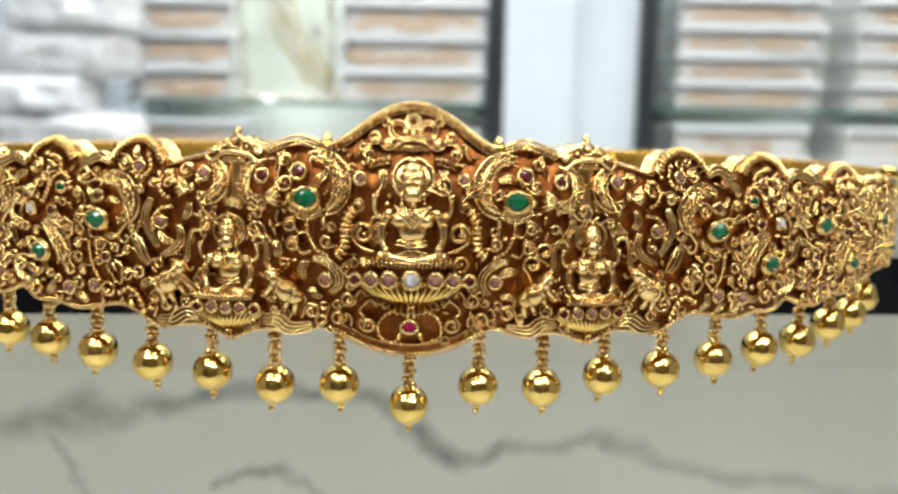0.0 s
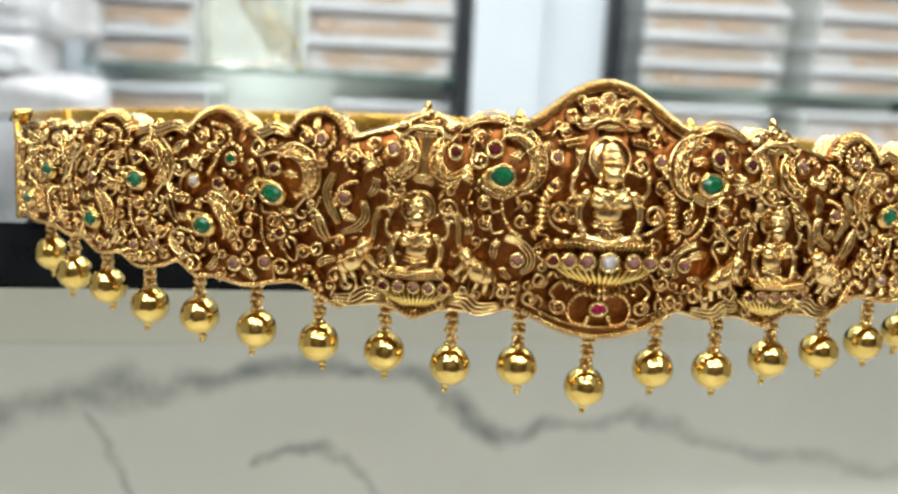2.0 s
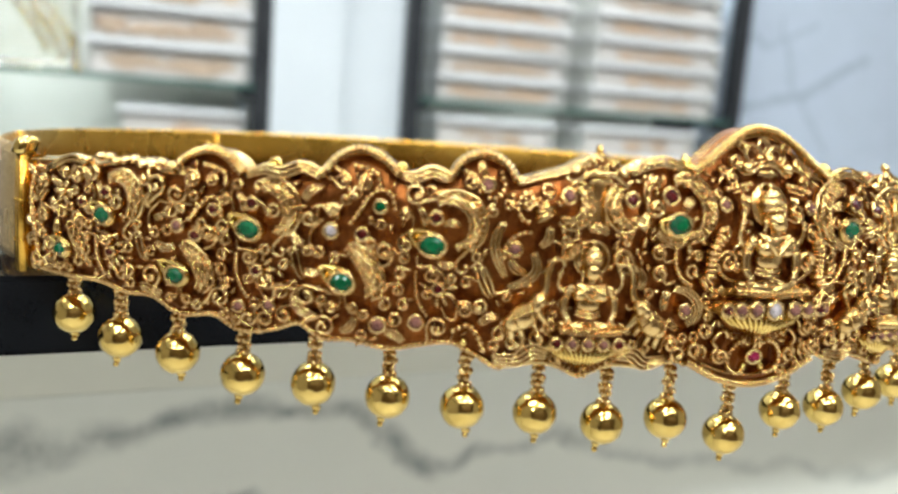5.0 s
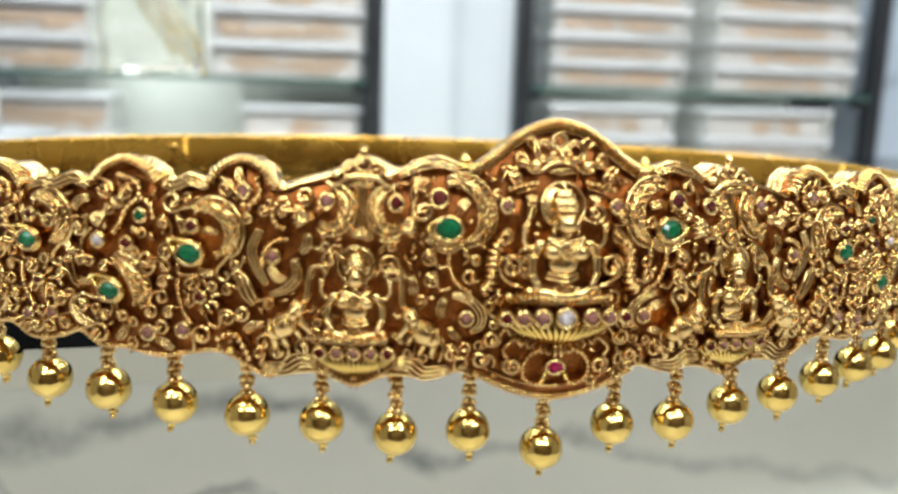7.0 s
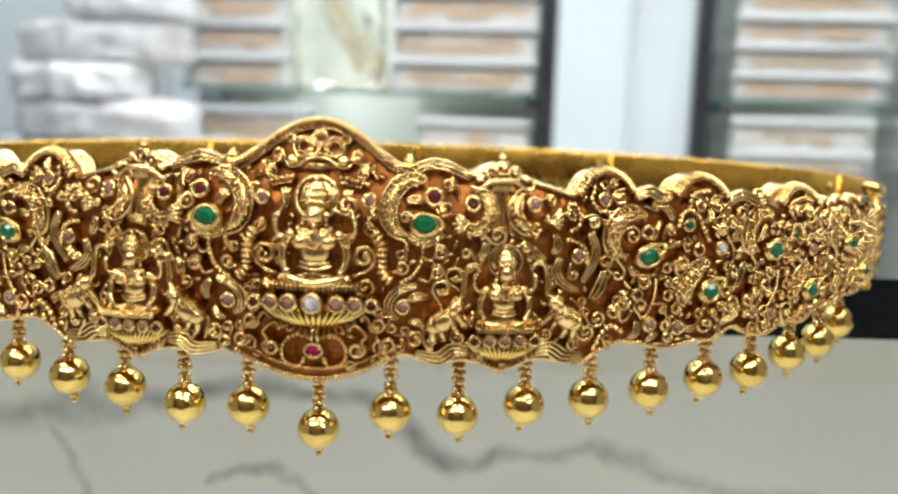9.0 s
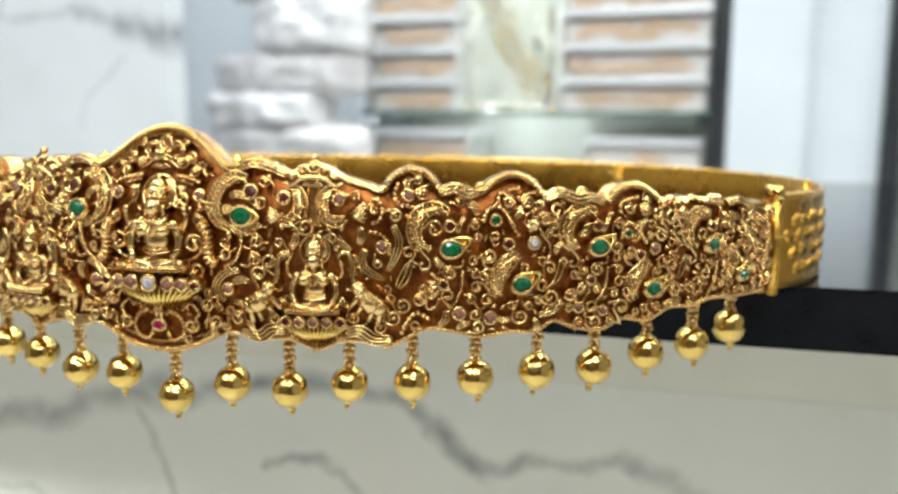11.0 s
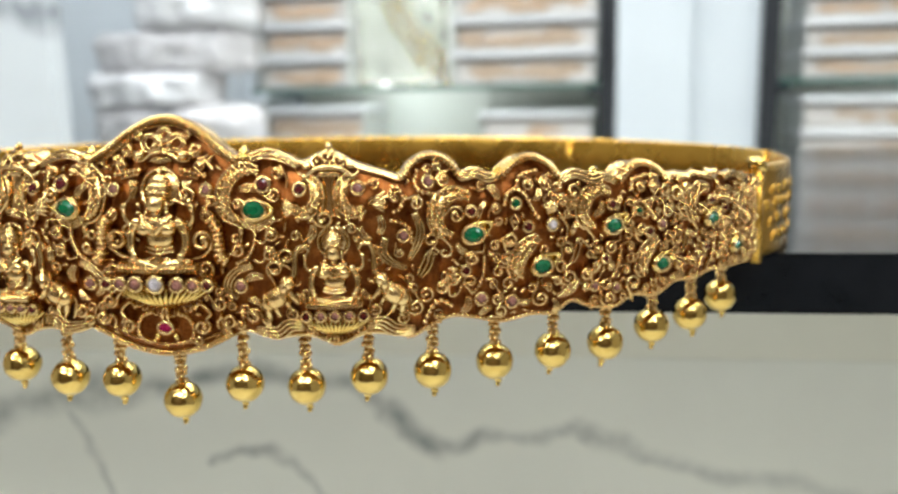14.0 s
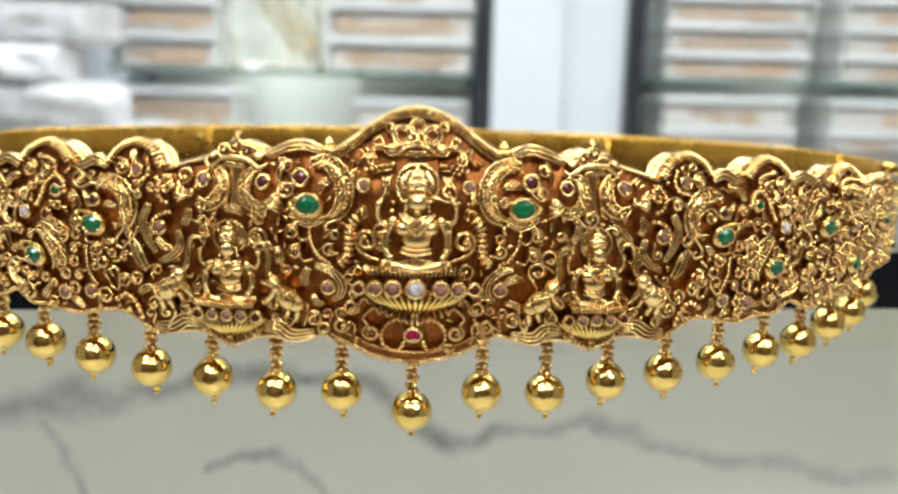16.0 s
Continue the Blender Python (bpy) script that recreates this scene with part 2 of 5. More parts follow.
# ---- mesh kit ----
class Kit:
    """Gathers vertices and faces of one mesh. Flat pieces are laid out in millimetres: along, up, out."""

    def __init__(self):
        self.v, self.f, self.flat = [], [], []

    def add(self, verts, faces, sharp=False):
        k = len(self.v)
        self.v.extend(verts)
        self.f.extend(tuple(i + k for i in f) for f in faces)
        self.flat.extend([sharp] * len(faces))

    def box(self, x0, x1, y0, y1, z0, z1, bevel=0.0):
        if bevel <= 0:
            v = [(x, y, z) for x in (x0, x1) for y in (y0, y1) for z in (z0, z1)]
            self.add(v, [(0, 1, 3, 2), (4, 6, 7, 5), (0, 4, 5, 1), (2, 3, 7, 6), (0, 2, 6, 4), (1, 5, 7, 3)], True)
            return
        bm = bmesh.new()
        bmesh.ops.create_cube(bm, size=1)
        for p in bm.verts:
            p.co = Vector((x0 + (p.co.x + 0.5) * (x1 - x0), y0 + (p.co.y + 0.5) * (y1 - y0), z0 + (p.co.z + 0.5) * (z1 - z0)))
        bmesh.ops.bevel(bm, geom=bm.edges[:], offset=bevel, segments=2, affect="EDGES")
        bm.verts.index_update()
        self.add([tuple(p.co) for p in bm.verts], [tuple(p.index for p in f.verts) for f in bm.faces], True)
        bm.free()

    def blob(self, x, y, h, rx, ry=None, rh=None, turn=0.0, fine=False):
        ry, rh = rx if ry is None else ry, rx if rh is None else rh
        c, s = math.cos(radians(turn)), math.sin(radians(turn))
        tv, tf = BALL2 if fine else BALL1
        self.add([(x + c * a * rx - s * b * ry, y + s * a * rx + c * b * ry, h + d * rh) for a, b, d in tv], tf)

    def tube(self, pts, r, r1=None, n=6, squash=1.0):
        r1 = r if r1 is None else r1
        P = [Vector(p) for p in pts]
        last = len(P) - 1
        rings = []
        for i, p in enumerate(P):
            d = (P[min(i + 1, last)] - P[max(i - 1, 0)]).normalized()
            side = d.cross(Vector((0, 0, 1)))
            side = side.normalized() if side.length > 1e-4 else Vector((1, 0, 0))
            up = side.cross(d)
            rr = r + (r1 - r) * i / last
            rings.append([tuple(p + side * (rr * math.cos(a)) + up * (rr * squash * math.sin(a))) for a in (2 * math.pi * k / n for k in range(n))])
        f = [(i * n + k, i * n + (k + 1) % n, (i + 1) * n + (k + 1) % n, (i + 1) * n + k) for i in range(last) for k in range(n)]
        f += [tuple(range(n - 1, -1, -1)), tuple(last * n + k for k in range(n))]
        self.add([q for g in rings for q in g], f)

    def swell(self, pts, radii, n=8, squash=1.0):
        """A tube whose radius follows a list."""
        P = [Vector(p) for p in pts]
        last = len(P) - 1
        rings = []
        for i, p in enumerate(P):
            d = (P[min(i + 1, last)] - P[max(i - 1, 0)]).normalized()
            side = d.cross(Vector((0, 0, 1))).normalized()
            up = side.cross(d)
            rr = radii[i]
            rings.append([tuple(p + side * (rr * math.cos(a)) + up * (rr * squash * math.sin(a))) for a in (2 * math.pi * k / n for k in range(n))])
        f = [(i * n + k, i * n + (k + 1) % n, (i + 1) * n + (k + 1) % n, (i + 1) * n + k) for i in range(last) for k in range(n)]
        f += [tuple(range(n - 1, -1, -1)), tuple(last * n + k for k in range(n))]
        self.add([q for g in rings for q in g], f)

    def beads(self, pts, r, gap=1.9, squash=1.0, lift=0.0, slant=None):
        for p, d in walk_line(pts, r * gap):
            turn = math.degrees(math.atan2(d.y, d.x))
            if slant is None:
                self.blob(p.x, p.y, p.z + lift, r, r, r * squash)
            else:
                self.blob(p.x, p.y, p.z + lift, r * 0.57, r * 1.25, r * squash, turn + slant)

    def ring(self, x, y, h, R, r, n=16, m=6, ry=None):
        ry = R if ry is None else ry
        v, f = [], []
        for i in range(n):
            a = 2 * math.pi * i / n
            for k in range(m):
                b = 2 * math.pi * k / m
                v.append((x + math.cos(a) * (R + r * math.cos(b)), y + math.sin(a) * (ry + r * math.cos(b)), h + r * math.sin(b)))
        for i in range(n):
            for k in range(m):
                f.append((i * m + k, ((i + 1) % n) * m + k, ((i + 1) % n) * m + (k + 1) % m, i * m + (k + 1) % m))
        self.add(v, f)

    def lathe(self, x, y, prof, n=20):
        """A turned solid about a vertical axis (real space): profile of (radius, height)."""
        v = [(x + r * math.cos(2 * math.pi * k / n), y + r * math.sin(2 * math.pi * k / n), z) for r, z in prof for k in range(n)]
        f = [(i * n + k, i * n + (k + 1) % n, (i + 1) * n + (k + 1) % n, (i + 1) * n + k) for i in range(len(prof) - 1) for k in range(n)]
        f += [tuple(range(n - 1, -1, -1)), tuple((len(prof) - 1) * n + k for k in range(n))]
        self.add(v, f)


def ico(level):
    bm = bmesh.new()
    bmesh.ops.create_icosphere(bm, subdivisions=level, radius=1)
    bm.verts.index_update()
    out = [tuple(v.co) for v in bm.verts], [tuple(v.index for v in f.verts) for f in bm.faces]
    bm.free()
    return out


BALL1, BALL2 = ico(2), ico(3)


def smooth_line(pts, step=6):
    """Catmull-Rom through a few points (along, up, out)."""
    P = [Vector(p) for p in pts]
    P = [P[0] * 2 - P[1]] + P + [P[-1] * 2 - P[-2]]
    out = []
    for a, b, c, d in zip(P, P[1:], P[2:], P[3:]):
        for k in range(step):
            t = k / step
            out.append(0.5 * ((2 * b) + (c - a) * t + (2 * a - 5 * b + 4 * c - d) * t * t + (3 * b - a - 3 * c + d) * t ** 3))
    out.append(P[-2])
    return out


def walk_line(pts, gap):
    P = [Vector(p) for p in pts]
    left, out = 0.0, []
    for a, b in zip(P, P[1:]):
        d = b - a
        n = d.length
        if n < 1e-6:
            continue
        x = left
        while x < n:
            out.append((a + d * (x / n), d / n))
            x += gap
        left = x - n
    return out


def finish(name, kit, mat, parent=None, label="", bend=None):
    """Links a kit as one mesh object; bend maps the flat layout into place."""
    verts = [bend(v) for v in kit.v] if bend else kit.v
    me = bpy.data.meshes.new(name)
    me.from_pydata(verts, [], kit.f)
    me.polygons.foreach_set("use_smooth", [not s for s in kit.flat])
    me.materials.append(mat)
    me.update()
    ob = new(name, me)
    if parent:
        ob.parent = parent
    if label:
        ob["label"] = label
    return ob


def outward(ob):
    bm = bmesh.new()
    bm.from_mesh(ob.data)
    bmesh.ops.recalc_face_normals(bm, faces=bm.faces)
    bm.to_mesh(ob.data)
    bm.free()
    return ob


def structure(name, kit, mat, label="", category=""):
    return tagged(finish(name, kit, mat), label, category, "", "structure")


def thing(name, label, category, place=(0, 0, 0), group="", rz=0.0):
    ob = new(name)
    ob.empty_display_size = 0.02
    ob.matrix_basis = pose(*place, 0, 0, rz)
    return tagged(ob, label, category, group)


def crumple(a, x0, x1, y0, y1, z0, z1, seed, nx=22, nz=18, amp=0.012, round_=0.5):
    """A puffy crumpled packet: front and back sheets that meet at the rim."""
    rng = random.Random(seed)
    off = Vector((rng.uniform(0, 50), rng.uniform(0, 50), rng.uniform(0, 50)))
    v, f = [], []
    for side in (0, 1):
        for j in range(nz + 1):
            for i in range(nx + 1):
                u, t = i / nx, j / nz
                puff = (max(0.0, 1 - abs(2 * u - 1) ** 4) * max(0.0, 1 - abs(2 * t - 1) ** 4)) ** round_
                p = Vector((x0 + (x1 - x0) * u, 0, z0 + (z1 - z0) * t))
                n = noise.noise(p * 26 + off) + 0.6 * abs(noise.noise(p * 70 + off))
                mid = (y0 + y1) / 2
                y = mid + (-1 if side == 0 else 1) * ((y1 - y0) / 2 * puff) + amp * n * puff
                e = 0.006 * noise.noise(p * 30 + off * 2)
                v.append((p.x + e, y, p.z + e))
    m = (nx + 1) * (nz + 1)
    for side in (0, 1):
        for j in range(nz):
            for i in range(nx):
                q = [side * m + j * (nx + 1) + i, side * m + j * (nx + 1) + i + 1, side * m + (j + 1) * (nx + 1) + i + 1, side * m + (j + 1) * (nx + 1) + i]
                f.append(tuple(q if side == 0 else q[::-1]))
    a.add(v, f)


# ---- the shop: floor, walls, ceiling ----
k = Kit(); k.box(-2.6, 2.6, -2.6, 2.6, -0.1, 0.0)
structure("floor", k, FLOOR_TILE, "glossy beige tiled shop floor", "floor")
k = Kit(); k.box(-2.6, 2.6, -2.6, 2.6, CEILING, CEILING + 0.1)
structure("ceiling", k, CEIL_PAINT, "plain white painted shop ceiling", "ceiling")
k = Kit(); k.box(-2.6, 1.30, 2.34, 2.46, 0, CEILING)
structure("wall_north", k, WHITE_PAINT, "white painted wall behind the display cabinets", "wall")
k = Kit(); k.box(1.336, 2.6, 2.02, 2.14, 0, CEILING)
structure("wall_north_east", k, MARBLE_BACK_SHADED, "veined marble wall with bluish shade put into its colour", "wall")
# unseen wall, added dark so that gold and granite mirror a dark side
k = Kit(); k.box(-2.6, 2.6, -2.6, -2.48, 0, CEILING)
structure("wall_south", k, DARK_WALL, "unseen dark wall added for dark reflections in gold and granite", "wall")
# unseen side walls, toned down to hold contrast in the gold
k = Kit(); k.box(-2.6, -2.48, -2.48, 2.34, 0, CEILING)
structure("wall_west", k, SIDE_PAINT, "unseen taupe side wall, kept dark for contrast in the gold", "wall")
k = Kit(); k.box(2.48, 2.6, -2.48, 2.02, 0, CEILING)
structure("wall_east", k, SIDE_PAINT, "unseen taupe side wall, kept dark for contrast in the gold", "wall")
k = Kit(); k.box(-1.62, -0.772, 1.26, 1.30, 0, CEILING)
structure("wall_panel", k, MARBLE_WALL, "white marble wall panel with grey veins", "wall")
k = Kit(); k.box(0.116, 0.268, 1.93, 2.34, 0, CEILING)
structure("wall_pier", k, WHITE_PAINT, "glossy white pier between two display cabinets", "wall")
k = Kit(); k.box(-1.80, -0.758, 1.93, 2.34, 0, CEILING)
structure("wall_pier", k, WHITE_PAINT, "plain white pier beside the display cabinet", "wall")
k = Kit(); k.box(0.270, 0.414, 1.965, 2.34, 0, CEILING)
structure("wall_pier", k, WHITE_PAINT, "white recessed pier between two display cabinets", "wall")


def led_panel(x, y, w, d, power):
    t = thing("ceiling_light", "square white LED panel set in the ceiling", "ceiling light", (x, y, CEILING - 0.002), "LED panels in the ceiling")
    a = Kit()
    for sx in (-1, 1):
        a.box(sx * w / 2 - 0.012, sx * w / 2 + 0.012, -d / 2 - 0.012, d / 2 + 0.012, -0.014, 0.0)
        a.box(-w / 2 + 0.012, w / 2 - 0.012, sx * d / 2 - 0.012, sx * d / 2 + 0.012, -0.014, 0.0)
    finish("frame", a, WHITE_PAINT, t)
    a = Kit(); a.box(-w / 2 + 0.012, w / 2 - 0.012, -d / 2 + 0.012, d / 2 - 0.012, -0.008, -0.002)
    finish("diffuser", a, LED, t, "glowing white diffuser")
    la = bpy.data.lights.new("led_light", "AREA")
    la.shape, la.size, la.size_y, la.energy, la.color = "RECTANGLE", w - 0.03, d - 0.03, power, (0.93, 1.0, 1.02)
    lo = new("led_light", la)
    lo.matrix_basis = pose(x, y, CEILING - 0.02)


for lx, ly, power in ((-1.1, -1.5, 42), (0.0, -1.5, 42), (1.1, -1.5, 42), (-0.75, -0.45, 26), (0.65, -0.55, 22), (-1.5, 0.7, 12), (-0.5, 0.75, 14), (0.5, 0.75, 14), (1.5, 0.7, 12),
                      (-1.5, 1.45, 10), (-0.5, 1.45, 12), (0.5, 1.45, 12), (1.5, 1.45, 5)):
    led_panel(lx, ly, 0.6, 0.3, power)

# ---- the counter: black granite top over a marble front ----
COUNTER_TURN, TOP = 4.2, 0.9522
COUNTER = pose(0, 0.2845, 0, 0, 0, COUNTER_TURN)
counter = thing("counter", "shop counter with a polished black granite top and veined marble front", "counter", (0, 0.2845, 0), "", COUNTER_TURN)
k = Kit(); k.box(-1.6, 1.6, 0, 0.49, TOP - 0.0205, TOP, 0.0012)
finish("granite_top", k, GRANITE, counter, "polished black granite slab with a square edge")
k = Kit(); k.box(-1.6, 1.6, 0.1665, 0.44, 0.8631, TOP - 0.0205)
finish("upper_strip", k, MARBLE_STRIP, counter, "plain cream marble strip under the slab")
k = Kit(); k.box(-1.6, 1.6, 0.1665, 0.44, 0.10, 0.8628)
front = finish("front_panel", k, MARBLE_FRONT, counter, "white marble panels with soft grey veins")
k = Kit(); k.box(-1.58, 1.58, 0.20, 0.42, 0, 0.10)
finish("plinth", k, BLACK_FRAME, counter)


# ---- display cabinets ----
def glass_shelf_kit(x0, x1, y0, y1, z):
    a = Kit(); a.box(x0, x1, y0, y1, z - 0.010, z, 0.0015)
    return a


def cabinet(x0, x1, y0, depth, label, first_post=None):
    t = thing("display_cabinet", label, "cabinet", ((x0 + x1) / 2, y0, 0), "display cabinets along the wall")
    w = (x1 - x0) / 2
    for sx in (-1, 1):
        a = Kit(); a.box(sx * w - 0.018, sx * w + 0.018, 0, 0.04, 0.0, 2.2, 0.003)
        finish("post", a, first_post if first_post and sx < 0 else BLACK_FRAME, t, "white laminate upright" if first_post and sx < 0 else "black metal upright")
        for z in (0.62, 1.008, 1.42):
            a = Kit()
            xa, xb = (-w + 0.018, -w + 0.045) if sx < 0 else (w - 0.045, w - 0.018)
            a.box(xa, xb, 0.006, 0.05, z - 0.022, z, 0.004)
            finish("shelf_bracket", a, first_post if first_post and sx < 0 else BLACK_FRAME, t)
    a = Kit(); a.box(-w + 0.018, w - 0.018, depth - 0.02, depth, 0.0, 2.2)
    finish("back_panel", a, BACKING, t, "pale grey back panel")
    a = Kit(); a.box(-w, w, 0.0, depth, 2.2, 2.26, 0.003)
    finish("top_panel", a, BLACK_FRAME, t)
    a = Kit(); a.box(-w + 0.018, w - 0.018, 0.02, depth - 0.02, 0.0, 0.12)
    finish("base", a, BLACK_FRAME, t)
    # unseen strip and area light, added to brighten the cabinet's shelves
    a = Kit(); a.box(-w + 0.03, w - 0.03, 0.03, 0.055, 2.18, 2.20)
    finish("fill_strip", a, LED, t, "unseen glowing strip added to brighten the cabinet")
    la = bpy.data.lights.new("cabinet_fill_light", "AREA")
    la.shape, la.size, la.size_y, la.energy, la.color = "RECTANGLE", 2 * w - 0.08, 0.03, CABINET_FILL_POWER, (0.95, 1.0, 0.98)
    lo = new("cabinet_fill_light", la)
    lo.matrix_basis = pose((x0 + x1) / 2, y0 + 0.02, 2.175, 12, 0, 0)
    for z in (0.63, 1.018, 1.43):
        s = finish("glass_shelf", glass_shelf_kit(-w + 0.019, w - 0.019, -0.004, depth - 0.021, z), SHELF_GLASS, t, "clear glass shelf with a green edge")
        s.visible_shadow = False
        a = Kit(); a.box(-w + 0.019, w - 0.019, -0.0062, -0.0042, z - 0.0095, z - 0.0005)
        finish("shelf_edge", a, GLASS_EDGE, t, "dark green polished glass edge")
    return t


cabinet(-0.738, 0.098, 1.93, 0.38, "black framed display cabinet with glass shelves and a white end panel", WHITE_PAINT)
cabinet(0.432, 1.312, 1.93, 0.38, "black framed display cabinet with glass shelves of white trays")


ORNAMENT_MESHES = []
for _m in (CONTENT, CONTENT, CONTENT_PALE):
    k = Kit(); k.blob(0, 0, 0, 1.0); k.blob(0.7, 0, 0.35, 0.45); k.blob(-0.6, 0, -0.3, 0.5)
    _o = finish("gold_ornament", k, _m)
    ORNAMENT_MESHES.append(_o.data)
    bpy.data.objects.remove(_o)


def tray(x, y, z, w, d, h, seed, amount):
    """A frosted tray with a white lip and jewellery seen through its front."""
    rng = random.Random(seed)
    t = thing("jewellery_tray", "white plastic jewellery tray holding gold pieces, stacked with others", "tray", (x, y, z), "stacked trays in the cabinets", rng.uniform(-1.5, 1.5))
    a = Kit()
    a.box(-w / 2, w / 2, 0, d, 0, 0.004)
    a.box(-w / 2, -w / 2 + 0.003, 0, d, 0.004, h - 0.012)
    a.box(w / 2 - 0.003, w / 2, 0, d, 0.004, h - 0.012)
    a.box(-w / 2 + 0.003, w / 2 - 0.003, d - 0.003, d, 0.004, h - 0.012)
    finish("tray_body", a, TRAY_BODY, t, "frosted pale tray body")
    a = Kit(); a.box(-w / 2 - 0.006, w / 2 + 0.006, -0.007, d, h - 0.015, h - 0.001, 0.004)
    finish("lid", a, TRAY_WHITE, t, "bright white lid with a rounded lip")
    a = Kit(); a.box(-w / 2 + 0.004, w / 2 - 0.004, 0.022, d - 0.004, 0.0045, h - 0.022, 0.004)
    finish("padding", a, PADDING, t, "pale cushioned packing")
    me = rng.choice(ORNAMENT_MESHES)
    for i in range(int(20 * amount)):
        u = rng.uniform(-w * 0.40, w * 0.40) * (0.45 + 0.55 * amount)
        o = new("gold_ornament", me)
        o.parent = t
        o.location = (u, rng.uniform(0.018, 0.026), rng.uniform(0.016, h - 0.036))
        o.scale = (rng.uniform(0.014, 0.036), 0.010, rng.uniform(0.006, 0.012))
    return t


for x, w, levels, z0, h, am in ((-0.089, 0.318, 5, 1.018, 0.074, 1.0), (-0.60, 0.21, 5, 1.018, 0.074, 0.8),
                                (0.662, 0.322, 6, 1.018, 0.061, 0.8), (1.078, 0.35, 6, 1.018, 0.061, 0.5)):
    for i in range(levels):
        tray(x + 0.004 * math.sin(7 * i + x), 1.955 + 0.004 * math.cos(5 * i), z0 + i * h + 0.0005, w, 0.22, h, int(1000 * x) + 17 * i, am)
for x, w, levels, z0, h, am in ((-0.06, 0.25, 4, 0.6305, 0.082, 0.15), (-0.585, 0.24, 4, 0.6305, 0.086, 0.9),
                                (0.66, 0.30, 5, 0.6305, 0.070, 0.3), (1.06, 0.32, 5, 0.6305, 0.070, 0.3)):
    for i in range(levels):
        tray(x, 1.965, z0 + i * h, w, 0.22, h, int(900 * x) + 13 * i, am)


# ---- clear bag with chains leaning between the stacks ----
bag = thing("clear_bag", "clear plastic bag with gold chains, standing on the glass shelf", "bag", (-0.37, 1.985, 1.0185))
k = Kit(); crumple(k, -0.105, 0.105, -0.035, 0.035, 0.0, 0.30, 5, amp=0.02)
finish("bag_film", k, BAG_FILM, bag, "crumpled clear plastic film").visible_shadow = False
k = Kit()
for j in range(3):
    pts = [(-0.075 + 0.035 * j + 0.17 * t * 0.7 + 0.006 * math.sin(9 * t + j), 0.004 * j - 0.006, 0.27 - 0.235 * t - 0.02 * j) for t in (i / 14 for i in range(15))]
    k.beads(pts, 0.0072 - 0.0006 * j, 1.9)
finish("gold_chain", k, GOLD_BRIGHT, bag, "bunch of gold chains")

# ---- wrapped packets on a low side table beside the pillar ----
table = thing("side_table", "low white side table under the wrapped packets", "table", (-0.78, 1.70, 0))
k = Kit(); k.box(-0.24, 0.24, -0.12, 0.16, 0.885, 0.905, 0.003)
finish("tabletop", k, WHITE_PAINT, table)
for sx in (-1, 1):
    for sy in (-0.10, 0.14):
        k = Kit(); k.box(sx * 0.22 - 0.015, sx * 0.22 + 0.015, sy - 0.015, sy + 0.015, 0, 0.885)
        finish("leg", k, WHITE_PAINT, table)
for x0, x1, z0, z1, y, m, seed, lab in ((-0.15, 0.20, 0.905, 0.985, 0.0, FILM_GREY, 3, "flat packet wrapped in greyish plastic film"), (-0.15, 0.115, 0.985, 1.052, -0.01, FILM, 8, "puffy white plastic film packet"),
                                 (-0.14, 0.185, 1.052, 1.132, 0.01, FILM_GREY, 12, "greyish wrapped packet in crumpled film"), (-0.035, 0.195, 1.132, 1.245, 0.0, FILM, 21, "crumpled white plastic packet"),
                                 (-0.10, 0.19, 1.245, 1.33, 0.0, FILM_GREY, 31, "greyish wrapped packet in crumpled film")):
    k = Kit(); crumple(k, x0, x1, -0.10, 0.08, z0 - 0.004, z1 + 0.004, seed, amp=0.022, round_=0.35)
    ob = tagged(finish("wrapped_packet", k, m), lab, "packet", "stack of wrapped packets")
    ob.location = (-0.78, 1.66 + y, 0)

# ---- the belt: an oval gold waist belt standing on the counter, its front over the edge ----
HALF_W, HALF_D = 0.166, 0.120
_th = np.linspace(-math.pi, math.pi, 8001)
_ds = np.hypot(HALF_W * np.cos(_th), HALF_D * np.sin(_th))
_arc = np.concatenate([[0], np.cumsum((_ds[1:] + _ds[:-1]) / 2 * np.diff(_th))])
_arc = (_arc - np.interp(0, _th, _arc)) * 1000
ROUND = float(_arc[-1])


def bend(p):
    """Flat millimetres (along the belt, up, out) to the belt's own space in metres; the upper edge leans back."""
    t = float(np.interp(p[0], _arc, _th))
    nx, ny = math.sin(t) / HALF_W, -math.cos(t) / HALF_D
    q = math.hypot(nx, ny)
    h = (p[2] - 0.33 * max(0.0, p[1] - 30.0)) / 1000
    return (HALF_W * math.sin(t) + nx / q * h, HALF_D * (1 - math.cos(t)) + ny / q * h, p[1] / 1000)


belt = new("waist_belt")
belt.empty_display_size = 0.02
belt.matrix_basis = pose(-0.009, 0.200, 0.951, 0, 0.4, 2.1)
tagged(belt, "antique gold waist belt with embossed figures, green stones and bead drops", "belt")


SMALL_GRAINED = ("rope_border", "rope_arch", "beaded_wire", "ridged_curl", "beaded_lower_rim", "ribbed_cushion")


def emboss(p):
    """Bends ornament round the belt, raised well off the ground."""
    return bend((p[0], p[1], p[2] * 1.3 if p[2] > 0 else p[2]))


def piece(name, kit, mat, label="", parent=None):
    ob = finish(name, kit, mat, parent or belt, label, emboss)
    if name in SMALL_GRAINED:
        ob["kind"] = "stuff"
    return ob


